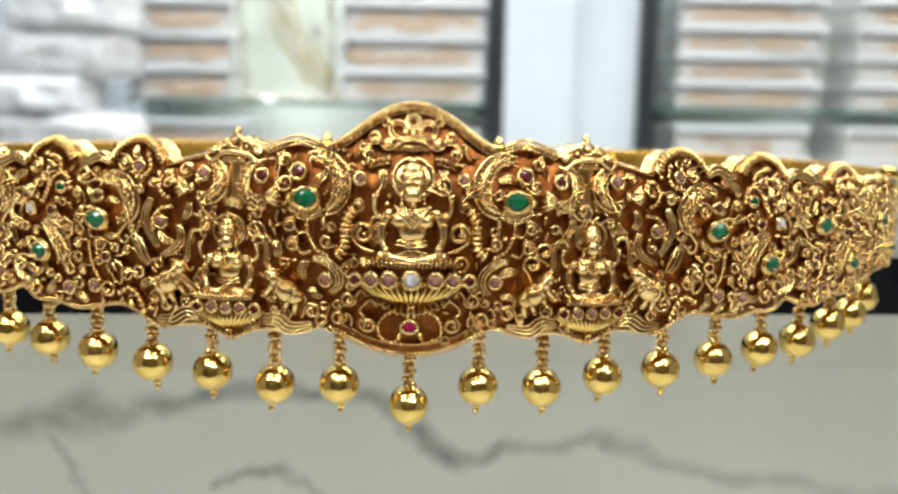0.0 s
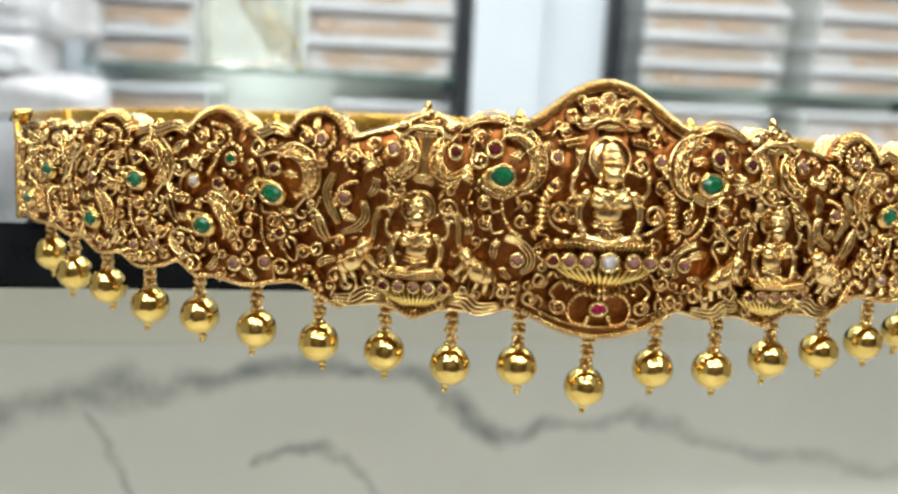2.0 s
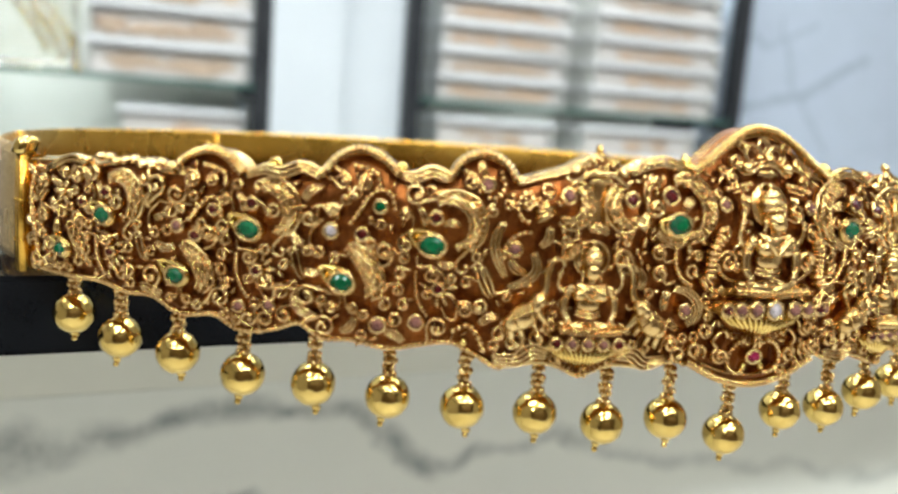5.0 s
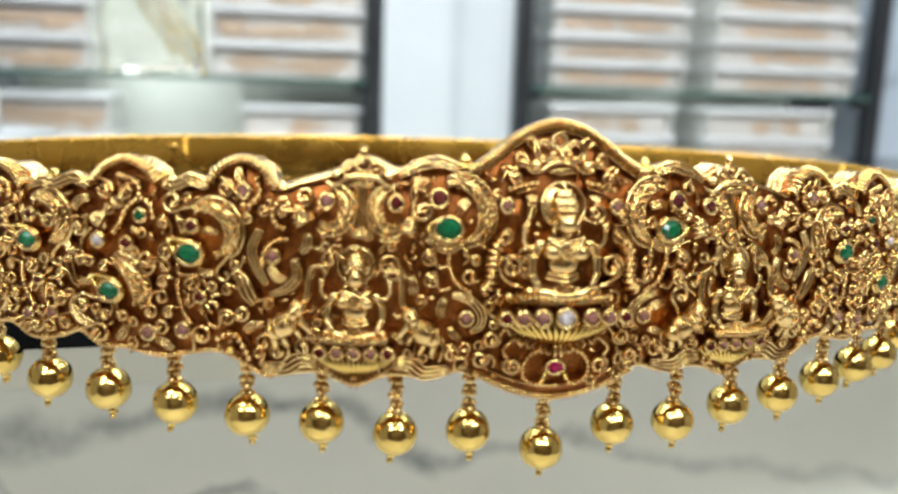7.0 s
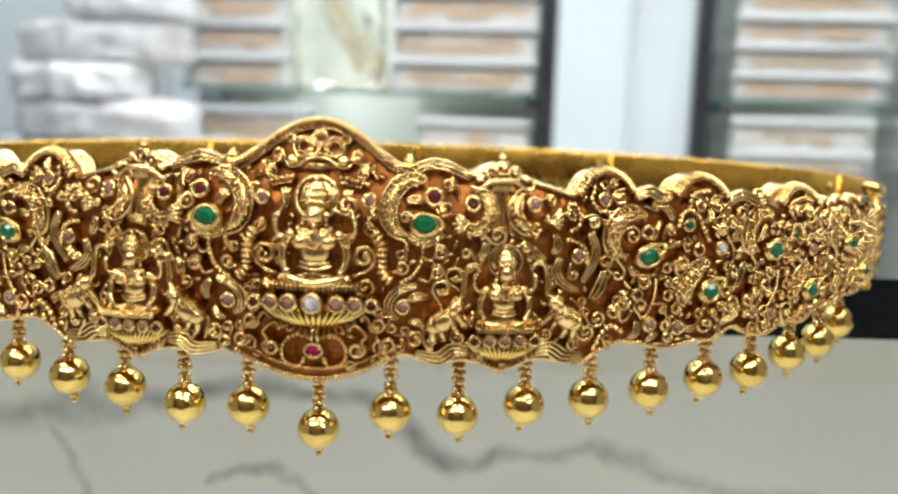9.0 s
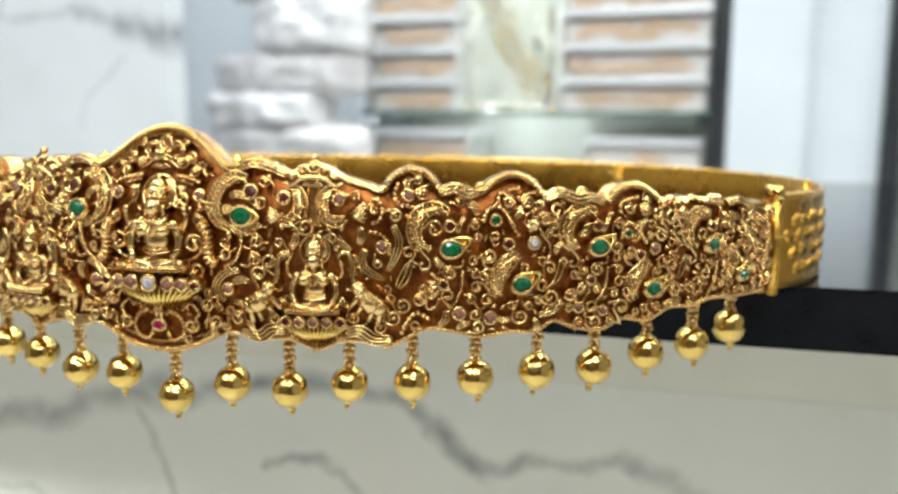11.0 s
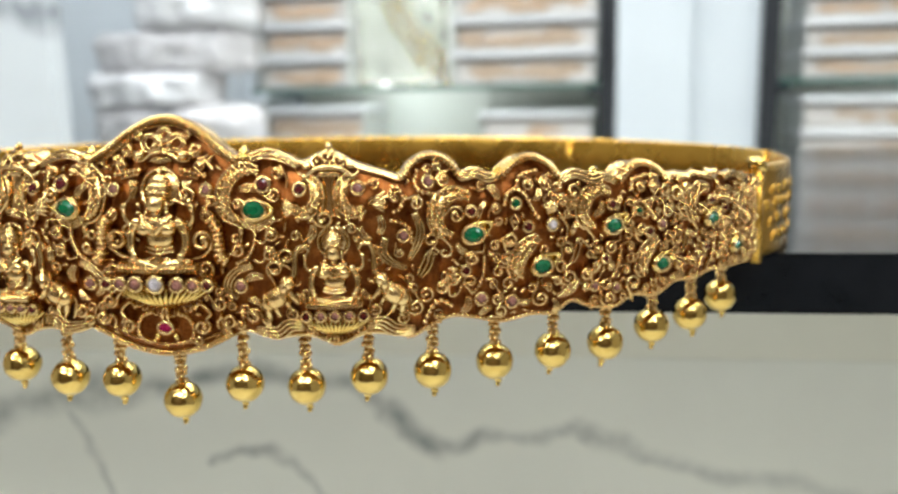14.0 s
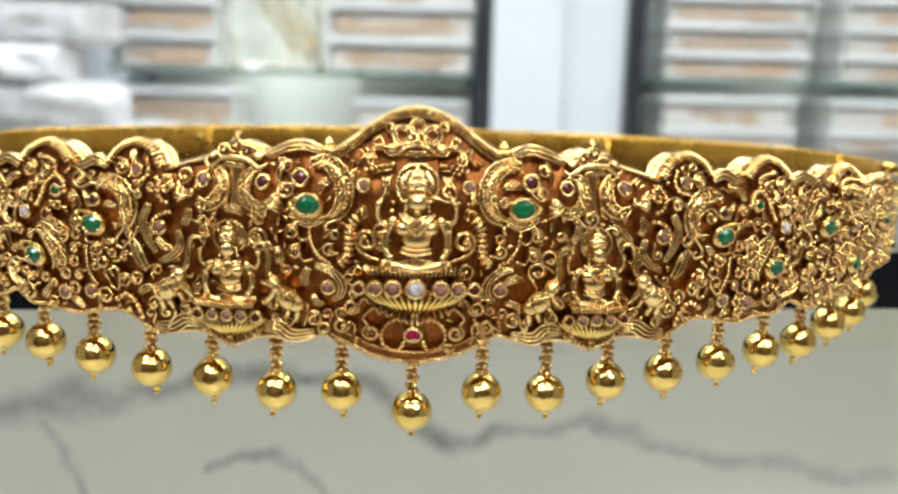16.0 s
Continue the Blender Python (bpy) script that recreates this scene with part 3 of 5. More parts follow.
def curve(points, s):
    """Smooth height profile through a few (along, height) stations."""
    n = len(points) - 1
    for i in range(n):
        (a, u), (b, w) = points[i], points[i + 1]
        if a <= s <= b:
            slope = []
            for c in (i, i + 1):
                (x0, y0), (x1, y1) = points[max(c - 1, 0)], points[min(c + 1, n)]
                slope.append(0.0 if c == 0 else (y1 - y0) / (x1 - x0) * (b - a))
            t = (s - a) / (b - a)
            return (2 * t ** 3 - 3 * t * t + 1) * u + (t ** 3 - 2 * t * t + t) * slope[0] + (3 * t * t - 2 * t ** 3) * w + (t ** 3 - t * t) * slope[1]
    return points[-1][1]


TOP_LINE = [(0, 50.4), (5, 49.4), (10, 46.6), (15, 42.8), (20, 40.2), (28, 41.2), (34, 39.2), (41, 41.5), (48, 38.5), (55, 36.4), (59.4, 35.4), (61.6, 38.4), (66.4, 40.4), (71.2, 38.4), (73.6, 35.0), (79, 35.6), (84, 35.0),
            (87, 37.6), (92, 39.2), (97, 37.2), (99.6, 33.9), (105, 34.4), (112, 33.4), (117, 32.6), (119.8, 35.0), (124.5, 36.4), (129.6, 34.6), (132.6, 31.4), (143, 32.8), (152, 31.4), (160, 31.2), (178, 30.0)]
LOW_LINE = [(0, -8.3), (5, -7.8), (10, -6.4), (15, -4.0), (18, -2.6), (21, -2.4), (26, -4.0), (34, -3.4), (38, -4.2), (42.5, -6.0), (47, -4.2), (51, -3.2), (57, -4.0), (61, -4.4), (66, -1.6), (71, 0.4), (77, -0.4), (84, -1.8), (92, -0.6), (98, -0.8),
            (103, 2.0), (108, 0.2), (116, -1.0), (122, 1.6), (130, 0.6), (137, 3.6), (144, 3.4), (152, 4.8), (160, 4.4), (178, 4.4)]


def plate_top(s):
    return curve(TOP_LINE, min(abs(s), 178))


def plate_low(s):
    return curve(LOW_LINE, min(abs(s), 178))


# back plate, a thick sheet with a slightly hammered face
k = Kit()
NS, NZ = 800, 36
for side in (0, 1):
    for i in range(NS + 1):
        s = -178 + 356 * i / NS
        lo, hi = plate_low(s), plate_top(s)
        for j in range(NZ + 1):
            z = lo + (hi - lo) * j / NZ
            edge = min(j, NZ - j) / NZ
            q = Vector((s * 0.42, z * 0.42, 0.0))
            q += Vector((noise.noise(q * 0.6), noise.noise(q * 0.6 + Vector((9, 4, 0))), 0)) * 0.9
            vein = 1 - min(1.0, abs(noise.noise(q)) * 4.2)
            h = (0.6 + 0.5 * math.sin(min(edge * 6, 1.57)) + 0.45 * vein * vein) if side == 0 else -4.6
            k.v.append((s, z, h))
n1 = (NS + 1) * (NZ + 1)
for i in range(NS):
    for j in range(NZ):
        a, b = i * (NZ + 1) + j, (i + 1) * (NZ + 1) + j
        k.f += [(a, b, b + 1, a + 1), (n1 + a, n1 + a + 1, n1 + b + 1, n1 + b)]
    for j in (0, NZ):
        a, b = i * (NZ + 1) + j, (i + 1) * (NZ + 1) + j
        k.f.append((a, n1 + a, n1 + b, b) if j == 0 else (a, b, n1 + b, n1 + a))
k.flat = [False] * len(k.f)
finish("back_plate", k, RECESS, belt, "reddish brown antique lacquered gold ground", bend)

TAKEN = []


def claim(s, z, r):
    TAKEN.append((s, z, r))


def stone(s, z, r, mat, name, ry=None, h=3.0, lab=""):
    """A faceted stone in a collar with four claws."""
    ry = r if ry is None else ry
    a = Kit()
    a.ring(s, z, h, r + 0.25, 0.42, 18, 6, ry + 0.25)
    n = 16
    a.add([(s + math.cos(2 * math.pi * i / n) * (r + 0.5), z + math.sin(2 * math.pi * i / n) * (ry + 0.5), hh) for hh in (0.8, h) for i in range(n)],
          [(i, (i + 1) % n, n + (i + 1) % n, n + i) for i in range(n)])
    for q in (40, 140, 220, 320):
        a.blob(s + math.cos(radians(q)) * (r + 0.1), z + math.sin(radians(q)) * (ry + 0.1), h + 0.35, 0.34)
    setting = piece("stone_setting", a, GOLD)
    a = Kit()
    n = 12
    v, f = [], []
    for rr, hh in ((1.0, h - 0.6), (1.0, h + 0.05), (0.52, h + 0.8)):
        v += [(s + math.cos(2 * math.pi * (i + 0.5) / n) * r * rr, z + math.sin(2 * math.pi * (i + 0.5) / n) * ry * rr, hh) for i in range(n)]
    for lv in (0, 1):
        f += [(lv * n + i, lv * n + (i + 1) % n, lv * n + n + (i + 1) % n, lv * n + n + i) for i in range(n)]
    f.append(tuple(2 * n + i for i in range(n)))
    a.add(v, f, True)
    piece(name, a, mat, lab, setting)
    claim(s, z, r + 0.6)


def scroll(s, z, R, spin=1, start=0.0, turns=1.35, r=0.38, h=2.3, tail=1.0, mat=None, lead=()):
    """A thin wire scroll that coils in to a bead; lead gives the way of its stem."""
    pts = []
    r = min(r, 0.16 * R + 0.10)
    n = int(18 * turns)
    for i in range(n + 1):
        t = i / n
        rad = R * (1 - 0.62 * t)
        an = radians(start) + spin * 2 * math.pi * turns * t
        pts.append((s + rad * math.cos(an), z + rad * math.sin(an), h + 0.5 * t))
    if lead:
        stem = smooth_line([(x, y, h - 0.2) for x, y in lead] + [pts[0], pts[2]], 6)
        pts = [tuple(p) for p in stem] + pts[3:]
    elif tail:
        a0 = Vector(pts[0])
        side = Vector((-math.sin(radians(start)), math.cos(radians(start)), 0)) * -spin
        stem = [a0 + side * (R * tail * q) + Vector((math.cos(radians(start)), math.sin(radians(start)), 0)) * (R * 0.35 * tail * q * q) for q in (1.0, 0.66, 0.33)]
        pts = [tuple(p) for p in stem] + pts
    a = Kit()
    a.tube(pts, r * 1.1, r * 1.4, 8, 2.1)
    a.blob(s + 0.10 * R, z - 0.08 * R, h + 0.7, R * 0.26, R * 0.26, 0.8)
    piece("scroll", a, mat or GOLD_FINE)
    claim(s, z, R)
    for x, y in lead:
        claim(x, y, 0.6)


# rope borders of the centre plaque
line_top = [(s, plate_top(s) + 0.2, 1.9) for s in np.linspace(-19.6, 19.6, 90)]
line_low = [(s, plate_low(s) + 0.6, 1.9) for s in np.linspace(-17.6, 17.6, 80)]
for nm, ln in (("top", line_top), ("low", line_low)):
    k = Kit(); k.beads(ln, 0.82, 1.12, 1.7, 0.4, 8)
    piece("rope_border", k, GOLD, "twisted gold rope border")
    k = Kit(); d = -1.75 if nm == "top" else 1.75
    k.tube([(a, b + d, 1.6) for a, b, c in ln], 0.42, None, 5)
    piece("border_wire", k, GOLD_FINE)

k = Kit()
for q in (0.2, -1.5, -3.2, -4.6):
    k.tube([(a, b - 1.3, q) for a, b, c in line_top], 1.05, None, 6)
piece("crest_edge", k, GOLD, "smooth gold edge of the centre plaque")

# rims along the rest of the outline
for m in (1, -1):
    k = Kit()
    for q in (-1.4, -3.0, -4.5):
        k.tube([(m * s, plate_top(s) - 0.3, q) for s in np.linspace(20, 178, 270)], 0.95, None, 6)
    piece("top_edge", k, GOLD)
    k = Kit()
    for q in (-0.6, -2.4, -4.2):
        k.tube([(m * s, plate_low(s) + 0.9, q) for s in np.linspace(0, 178, 310)], 0.85, None, 6)
    piece("lower_edge", k, GOLD_FINE)
    k = Kit(); k.tube([(m * s, plate_top(s) - 0.2, 1.3) for s in np.linspace(20, 178, 270)], 0.55, None, 5)
    piece("top_rim", k, GOLD)
    k = Kit(); k.beads([(m * s, plate_low(s) + 0.2, 1.6) for s in np.linspace(60, 177, 230)], 0.74, 1.55)
    piece("beaded_lower_rim", k, GOLD_FINE)
    k = Kit(); k.tube([(m * s, plate_low(s) + 0.3, 1.3) for s in np.linspace(18, 66, 90)], 0.6, None, 5)
    piece("lower_rim", k, GOLD)
    # little finial where plaque and wing meet
    k = Kit()
    for q in range(6):
        k.blob(m * 20.4 + 0.9 * math.cos(q * 1.05), 41.0, 1.2 + 0.9 * math.sin(q * 1.05), 0.75)
    k.blob(m * 20.4, 42.0, 1.2, 1.3); k.blob(m * 20.4, 42.9, 1.2, 0.8)
    piece("finial", k, GOLD_BRIGHT)
    claim(m * 20.4, 41.5, 1.6)


# ---- seated figure reliefs, kept as plain shapes ----
def figure(s, z, q):
    """A seated figure under a halo; q scales a figure 25 high."""
    a = Kit()

    def B(x, y, h, rx, ry, rh, turn=0):
        a.blob(s + x * q, z + y * q, 1.2 + 0.68 * h * q, rx * q, ry * q, 0.85 * rh * q, turn, True)

    def T(pts, r, r1=None, n=8):
        a.tube([tuple(p) for p in smooth_line([(s + x * q, z + y * q, 1.2 + 0.68 * h * q) for x, y, h in pts], 5)], r * q, None if r1 is None else r1 * q, n, 0.85)
    # halo, crown, face
    a.ring(s, z + 20.6 * q, 2.2, 4.7 * q, 0.46 * q, 36, 8)
    B(0, 20.6, 0.6, 4.5, 4.5, 0.7)
    B(0, 21.2, 3.0, 2.8, 2.0, 2.2); B(0, 23.0, 2.8, 2.1, 1.4, 1.8); B(0, 24.7, 2.6, 0.75, 0.9, 0.75)
    for y, w, d in ((19.9, 2.95, 5.1), (21.4, 2.9, 5.0), (22.7, 2.45, 4.5)):
        T([(-w, y - 0.3, 3.0), (-w * 0.6, y + 0.05, d), (0, y + 0.25, d + 0.35), (w * 0.6, y + 0.05, d), (w, y - 0.3, 3.0)], 0.36)
    for g in range(5):
        B(-1.7 + 0.85 * g, 20.75, 5.2, 0.3, 0.42, 0.4)
    B(0, 17.3, 3.5, 2.25, 2.7, 2.3)
    B(0, 17.2, 5.6, 0.34, 0.85, 0.55); B(0, 15.7, 5.35, 0.75, 0.24, 0.35); B(0, 14.9, 4.9, 0.8, 0.5, 0.6)
    for x in (-1, 1):
        B(x * 0.95, 18.0, 5.25, 0.55, 0.26, 0.4); B(x * 1.3, 16.5, 4.8, 0.75, 0.8, 0.7); B(x * 2.45, 16.6, 3.0, 0.55, 1.3, 0.7); B(x * 2.6, 15.0, 3.2, 0.55, 0.6, 0.6)
    B(0, 14.3, 2.9, 1.25, 1.4, 1.3)
    # trunk, collar and sash
    B(0, 11.8, 2.6, 5.0, 2.7, 2.2); B(0, 8.4, 2.2, 3.7, 3.2, 2.0)
    T([(-2.4, 14.0, 4.0), (0, 13.3, 5.0), (2.4, 14.0, 4.0)], 0.4)
    for x in (-1, 1):
        B(x * 2.9, 11.1, 4.0, 2.0, 1.9, 1.9); B(x * 5.3, 12.6, 2.8, 1.5, 1.4, 1.5)
        T([(x * 3.9, 14.4, 3.4), (x * 2.4, 12.6, 5.6), (x * 0.2, 9.8, 5.6)], 0.62)
        T([(x * 2.9, 14.3, 3.8), (x * 1.7, 12.8, 5.4), (x * 0.1, 11.0, 5.6)], 0.34)
        T([(x * 5.6, 12.4, 3.0), (x * 6.9, 9.6, 3.3), (x * 6.9, 6.8, 3.8), (x * 6.2, 5.0, 4.6)], 1.15, 0.8)
        for y in (10.4, 6.6):
            B(x * 6.85, y, 3.5, 1.4, 0.36, 1.4, -8 * x)
        B(x * 6.0, 4.2, 4.8, 0.9, 1.3, 0.8, 20 * x); B(x * 5.4, 3.2, 5.0, 0.34, 0.9, 0.4, 25 * x); B(x * 6.3, 3.0, 5.0, 0.34, 0.9, 0.4)
        T([(x * 5.0, 13.0, 2.2), (x * 7.2, 11.8, 2.2), (x * 8.6, 13.4, 2.5), (x * 8.7, 15.4, 2.8)], 0.8, 0.55)
        B(x * 8.6, 16.2, 2.9, 0.8, 1.1, 0.8); B(x * 8.0, 16.6, 3.1, 0.3, 0.8, 0.4, 20 * x)
        T([(x * 8.4, 16.8, 2.4), (x * 7.4, 18.4, 2.2), (x * 7.0, 20.0, 2.2)], 0.3)
        for g in (-1, 0, 1):
            B(x * 6.9 + g * 0.55, 21.5, 2.2, 0.42, 1.35, 0.6, -20 * g)
        T([(x * 7.0, 2.6, 2.6), (x * 4.6, 2.6, 4.2), (x * 1.2, 1.9, 4.9), (-x * 1.6, 1.5, 4.6)], 1.55, 0.9)
        B(x * 7.0, 2.7, 2.8, 1.5, 1.5, 1.8)
        for g in range(4):
            T([(x * (2.4 + 1.2 * g), 3.9 - 0.1 * g, 4.6 - 0.4 * g), (x * (2.0 + 1.2 * g), 2.6, 5.8 - 0.45 * g), (x * (2.3 + 1.2 * g), 1.3, 4.9 - 0.4 * g)], 0.24, None, 6)
    T([(-3.7, 6.6, 3.0), (0, 6.1, 4.6), (3.7, 6.6, 3.0)], 0.42); T([(-3.9, 5.6, 3.0), (0, 5.0, 4.7), (3.9, 5.6, 3.0)], 0.42)
    for g in range(9):
        t = (g - 4) / 4
        B(2.6 * t, 3.6 - 0.5 * abs(t), 5.2 - 0.8 * abs(t), 0.3, 1.15, 0.5, -42 * t)
    piece("figure_relief", a, GOLD, "small seated figure embossed in gold")
    claim(s, z + 20.6 * q, 5.4 * q); claim(s, z + 11 * q, 7 * q); claim(s, z + 3 * q, 9 * q)
    claim(s - 8.4 * q, z + 14 * q, 2 * q); claim(s + 8.4 * q, z + 14 * q, 2 * q)


def lotus(s, z, w, tall, q):
    """A lotus throne: a bowl of flared petals with a curled fringe, and a ribbed cushion on top."""
    a = Kit()
    a.blob(s, z - tall * 0.36, 0.9, w * 0.86, tall * 0.66, 2.2 * q)
    throne = piece("lotus_throne", a, RECESS, "gold lotus throne of fanned petals on a dark ground")
    n = 15
    for i in range(n):
        t = (i - (n - 1) / 2) / ((n - 1) / 2)
        foot = (s + 0.40 * w * t, z - tall * (1.10 - 0.42 * t * t), 1.6)
        mid = (s + 0.66 * w * t, z - tall * (0.52 - 0.12 * t * t), (3.9 - 0.9 * t * t) * (0.3 + 0.7 * q))
        tip = (s + 1.02 * w * t, z + 0.35 * q * (1 + abs(t)), (4.6 - 1.2 * t * t) * (0.3 + 0.7 * q))
        line = smooth_line([foot, mid, tip], 5)
        a = Kit()
        a.swell([tuple(p) for p in line], [q * (0.12 + 0.52 * math.sin(math.pi * (0.05 + 0.88 * j / (len(line) - 1)))) for j in range(len(line))], 7, 1.2)
        piece("petal", a, GOLD_BRIGHT, "", throne)
    a = Kit()
    n = 15
    for i in range(n):
        t = (i - 7) / 7
        an = radians(-90 + 72 * t)
        x, y = s + w * 0.72 * t, z - tall * (1.02 - 0.62 * t * t)
        c, d = math.cos(an), math.sin(an)
        a.tube([tuple(p) for p in smooth_line([(x - 0.5 * d * q, y + 0.5 * c * q, 1.9), (x + 1.6 * q * c - 0.4 * d * q, y + 1.6 * q * d + 0.4 * c * q, 2.1), (x + 2.0 * q * c + 0.2 * d * q, y + 2.0 * q * d - 0.2 * c * q, 2.0),
                                               (x + 1.3 * q * c + 0.5 * d * q, y + 1.3 * q * d - 0.5 * c * q, 2.0)], 4)], 0.24 * q, 0.3 * q, 6)
    for x in (-0.6, 0.6):
        a.blob(s + x * q, z - tall * 1.18, 2.7, 0.55 * q, 2.0 * q, 0.9, x * 10)
    piece("petal_fringe", a, GOLD_FINE, "", throne)["kind"] = "stuff"
    a = Kit()
    n = 20
    for i in range(n):
        t = -1 + 2 * i / (n - 1)
        a.blob(s + w * 0.77 * t, z + 5.0 * q + 0.5 * q * abs(t), 3.6, 0.40 * q, 1.65 * q, 2.4, 14 if t < 0 else -14)
    piece("ribbed_cushion", a, GOLD)
    claim(s, z, w * 0.8); claim(s - w * 0.6, z, w * 0.4); claim(s + w * 0.6, z, w * 0.4); claim(s, z - tall, w * 0.5)


figure(0.2, 13.0, 1.0)
lotus(0.2, 9.0, 12.2, 5.6, 1.0)
for x, r, mt, nm, lb in ((0, 1.75, DIAMOND, "clear_stone", "sparkling clear round stone"), (-5.0, 1.45, ROSE, "pink_stone", ""), (5.4, 1.4, ROSE, "pink_stone", ""), (-8.9, 1.25, ROSE, "pink_stone", ""),
                     (9.2, 1.25, ROSE, "pink_stone", ""), (-12.4, 1.05, GARNET, "dark_red_stone", ""), (12.8, 1.05, GARNET, "dark_red_stone", "")):
    stone(0.2 + x, 10.8, r, mt, nm, None, 6.2, lb)
stone(-0.1, -1.2, 1.75, RUBY, "ruby", 1.25, 2.8, "oval deep pink ruby")

# crest over the centre figure: ringed mask, fringe, side scrolls
k = Kit()
for x, y, R in ((0, 46.6, 1.7), (-3.5, 44.6, 2.2), (3.5, 44.6, 2.2)):
    k.ring(x, y, 2.4, R, 0.36, 20, 6); k.ring(x, y, 2.2, R * 0.62, 0.24, 14, 5)
for x in (-1, 1):
    k.blob(x * 1.8, 44.0, 2.6, 0.9); k.blob(x * 5.7, 41.7, 2.6, 1.5, 1.35, 1.5)
    k.tube([tuple(p) for p in smooth_line([(0, 42.5, 3.0), (x * 2.4, 42.0, 3.0), (x * 4.6, 40.5, 2.6), (x * 6.6, 40.3, 2.4), (x * 7.8, 41.6, 2.2)])], 0.5, 0.34)
    k.tube([tuple(p) for p in smooth_line([(0, 43.4, 2.8), (x * 2.0, 42.9, 2.8), (x * 4.2, 42.4, 2.4)])], 0.4, 0.3)
k.blob(0, 43.6, 3.0, 0.6, 1.5, 0.9)
for i in range(7):
    t = (i - 3) / 3
    k.tube([(t * 1.2, 41.4, 2.6), (t * 2.8, 39.6 + abs(t) * 0.5, 2.7)], 0.24, 0.3, 5)
piece("crest_mask", k, GOLD, "embossed crest with ringed lobes")
claim(0, 44, 5); claim(-5, 42, 3); claim(5, 42, 3)


def leaf(s, z, ln, w, turn, h=2.0, mat=None, name="leaf"):
    a = Kit()
    a.blob(s, z, h, ln / 2, w / 2, 0.8, turn)
    c, q = math.cos(radians(turn)), math.sin(radians(turn))
    a.tube([(s - c * ln * 0.5, z - q * ln * 0.5, h + 0.5), (s, z, h + 0.9), (s + c * ln * 0.5, z + q * ln * 0.5, h + 0.4)], 0.22, 0.1, 5)
    piece(name, a, mat or GOLD_FINE)
    claim(s, z, ln * 0.4)


def strands(points, n, gap, r=0.5, name="swept_leaf"):
    """Parallel ribs that flow along one line, as in a swept leaf."""
    base = smooth_line([(a, b, 2.0) for a, b in points], 7)
    a = Kit()
    for j in range(n):
        o = (j - (n - 1) / 2) * gap
        pts = []
        for i, p in enumerate(base):
            d = base[min(i + 1, len(base) - 1)] - base[max(i - 1, 0)]
            d.normalize()
            t = i / (len(base) - 1)
            wd = 0.45 + 0.6 * math.sin(math.pi * (0.10 + 0.85 * t))
            pts.append((p.x - d.y * o * wd, p.y + d.x * o * wd, p.z + 0.5 * math.sin(3.1 * t) - abs(o) * 0.15))
        a.tube(pts, r, r * 0.6, 7, 1.8)
    piece(name, a, GOLD)
    for p in base[::4]:
        claim(p.x, p.y, n * gap * 0.42)


def crescent(pts, width, name="peacock_neck", coil=None):
    """A swelling neck of packed grains that arches round a stone, with a smooth ridge outside."""
    base = smooth_line([(a, b, 1.7) for a, b in pts], 9)
    n = len(base)
    rad = [width * (0.30 + 0.76 * max(0.0, math.sin(math.pi * (0.06 + 0.86 * i / (n - 1)))) ** 0.8) for i in range(n)]
    a = Kit()
    a.swell([tuple(p) for p in base], [0.84 * q for q in rad], 10, 0.95)
    rows = 0
    for (p, d), w in zip(walk_line([tuple(v) for v in base], 0.98), np.interp(np.linspace(0, 1, len(walk_line([tuple(v) for v in base], 0.98))), np.linspace(0, 1, n), rad)):
        side = Vector((-d.y, d.x, 0))
        cells = max(2, int(2.6 * w / 1.0)) - rows % 2
        for j in range(cells):
            an = ((j + 0.5) / cells - 0.5) * 2.5
            g = p + side * (w * 1.0 * math.sin(an))
            a.blob(g.x, g.y, p.z + w * 0.96 * math.cos(an), 0.43, 0.47, 0.5)
        rows += 1
    piece(name, a, GOLD, "gold peacock neck of packed grains")
    mid = sum((p for p in base), Vector()) / n
    outer = []
    for i, p in enumerate(base):
        d = (base[min(i + 1, n - 1)] - base[max(i - 1, 0)]).normalized()
        side = Vector((-d.y, d.x, 0))
        if side.dot(p - mid) < 0:
            side = -side
        outer.append(p + side * (rad[i] + 0.35) + Vector((0, 0, 0.3)))
    if coil:
        outer = outer[:-n // 8] + smooth_line([tuple(outer[-n // 8 - 1])] + [(x, y, 1.9) for x, y in coil], 6)[1:]
    a = Kit(); a.tube([tuple(p) for p in outer], 0.50, 0.42, 8, 1.6)
    piece("neck_ridge", a, GOLD)
    for p in base[::3]:
        claim(p.x, p.y, width + 0.5)
    for x, y in coil or ():
        claim(x, y, 0.7)


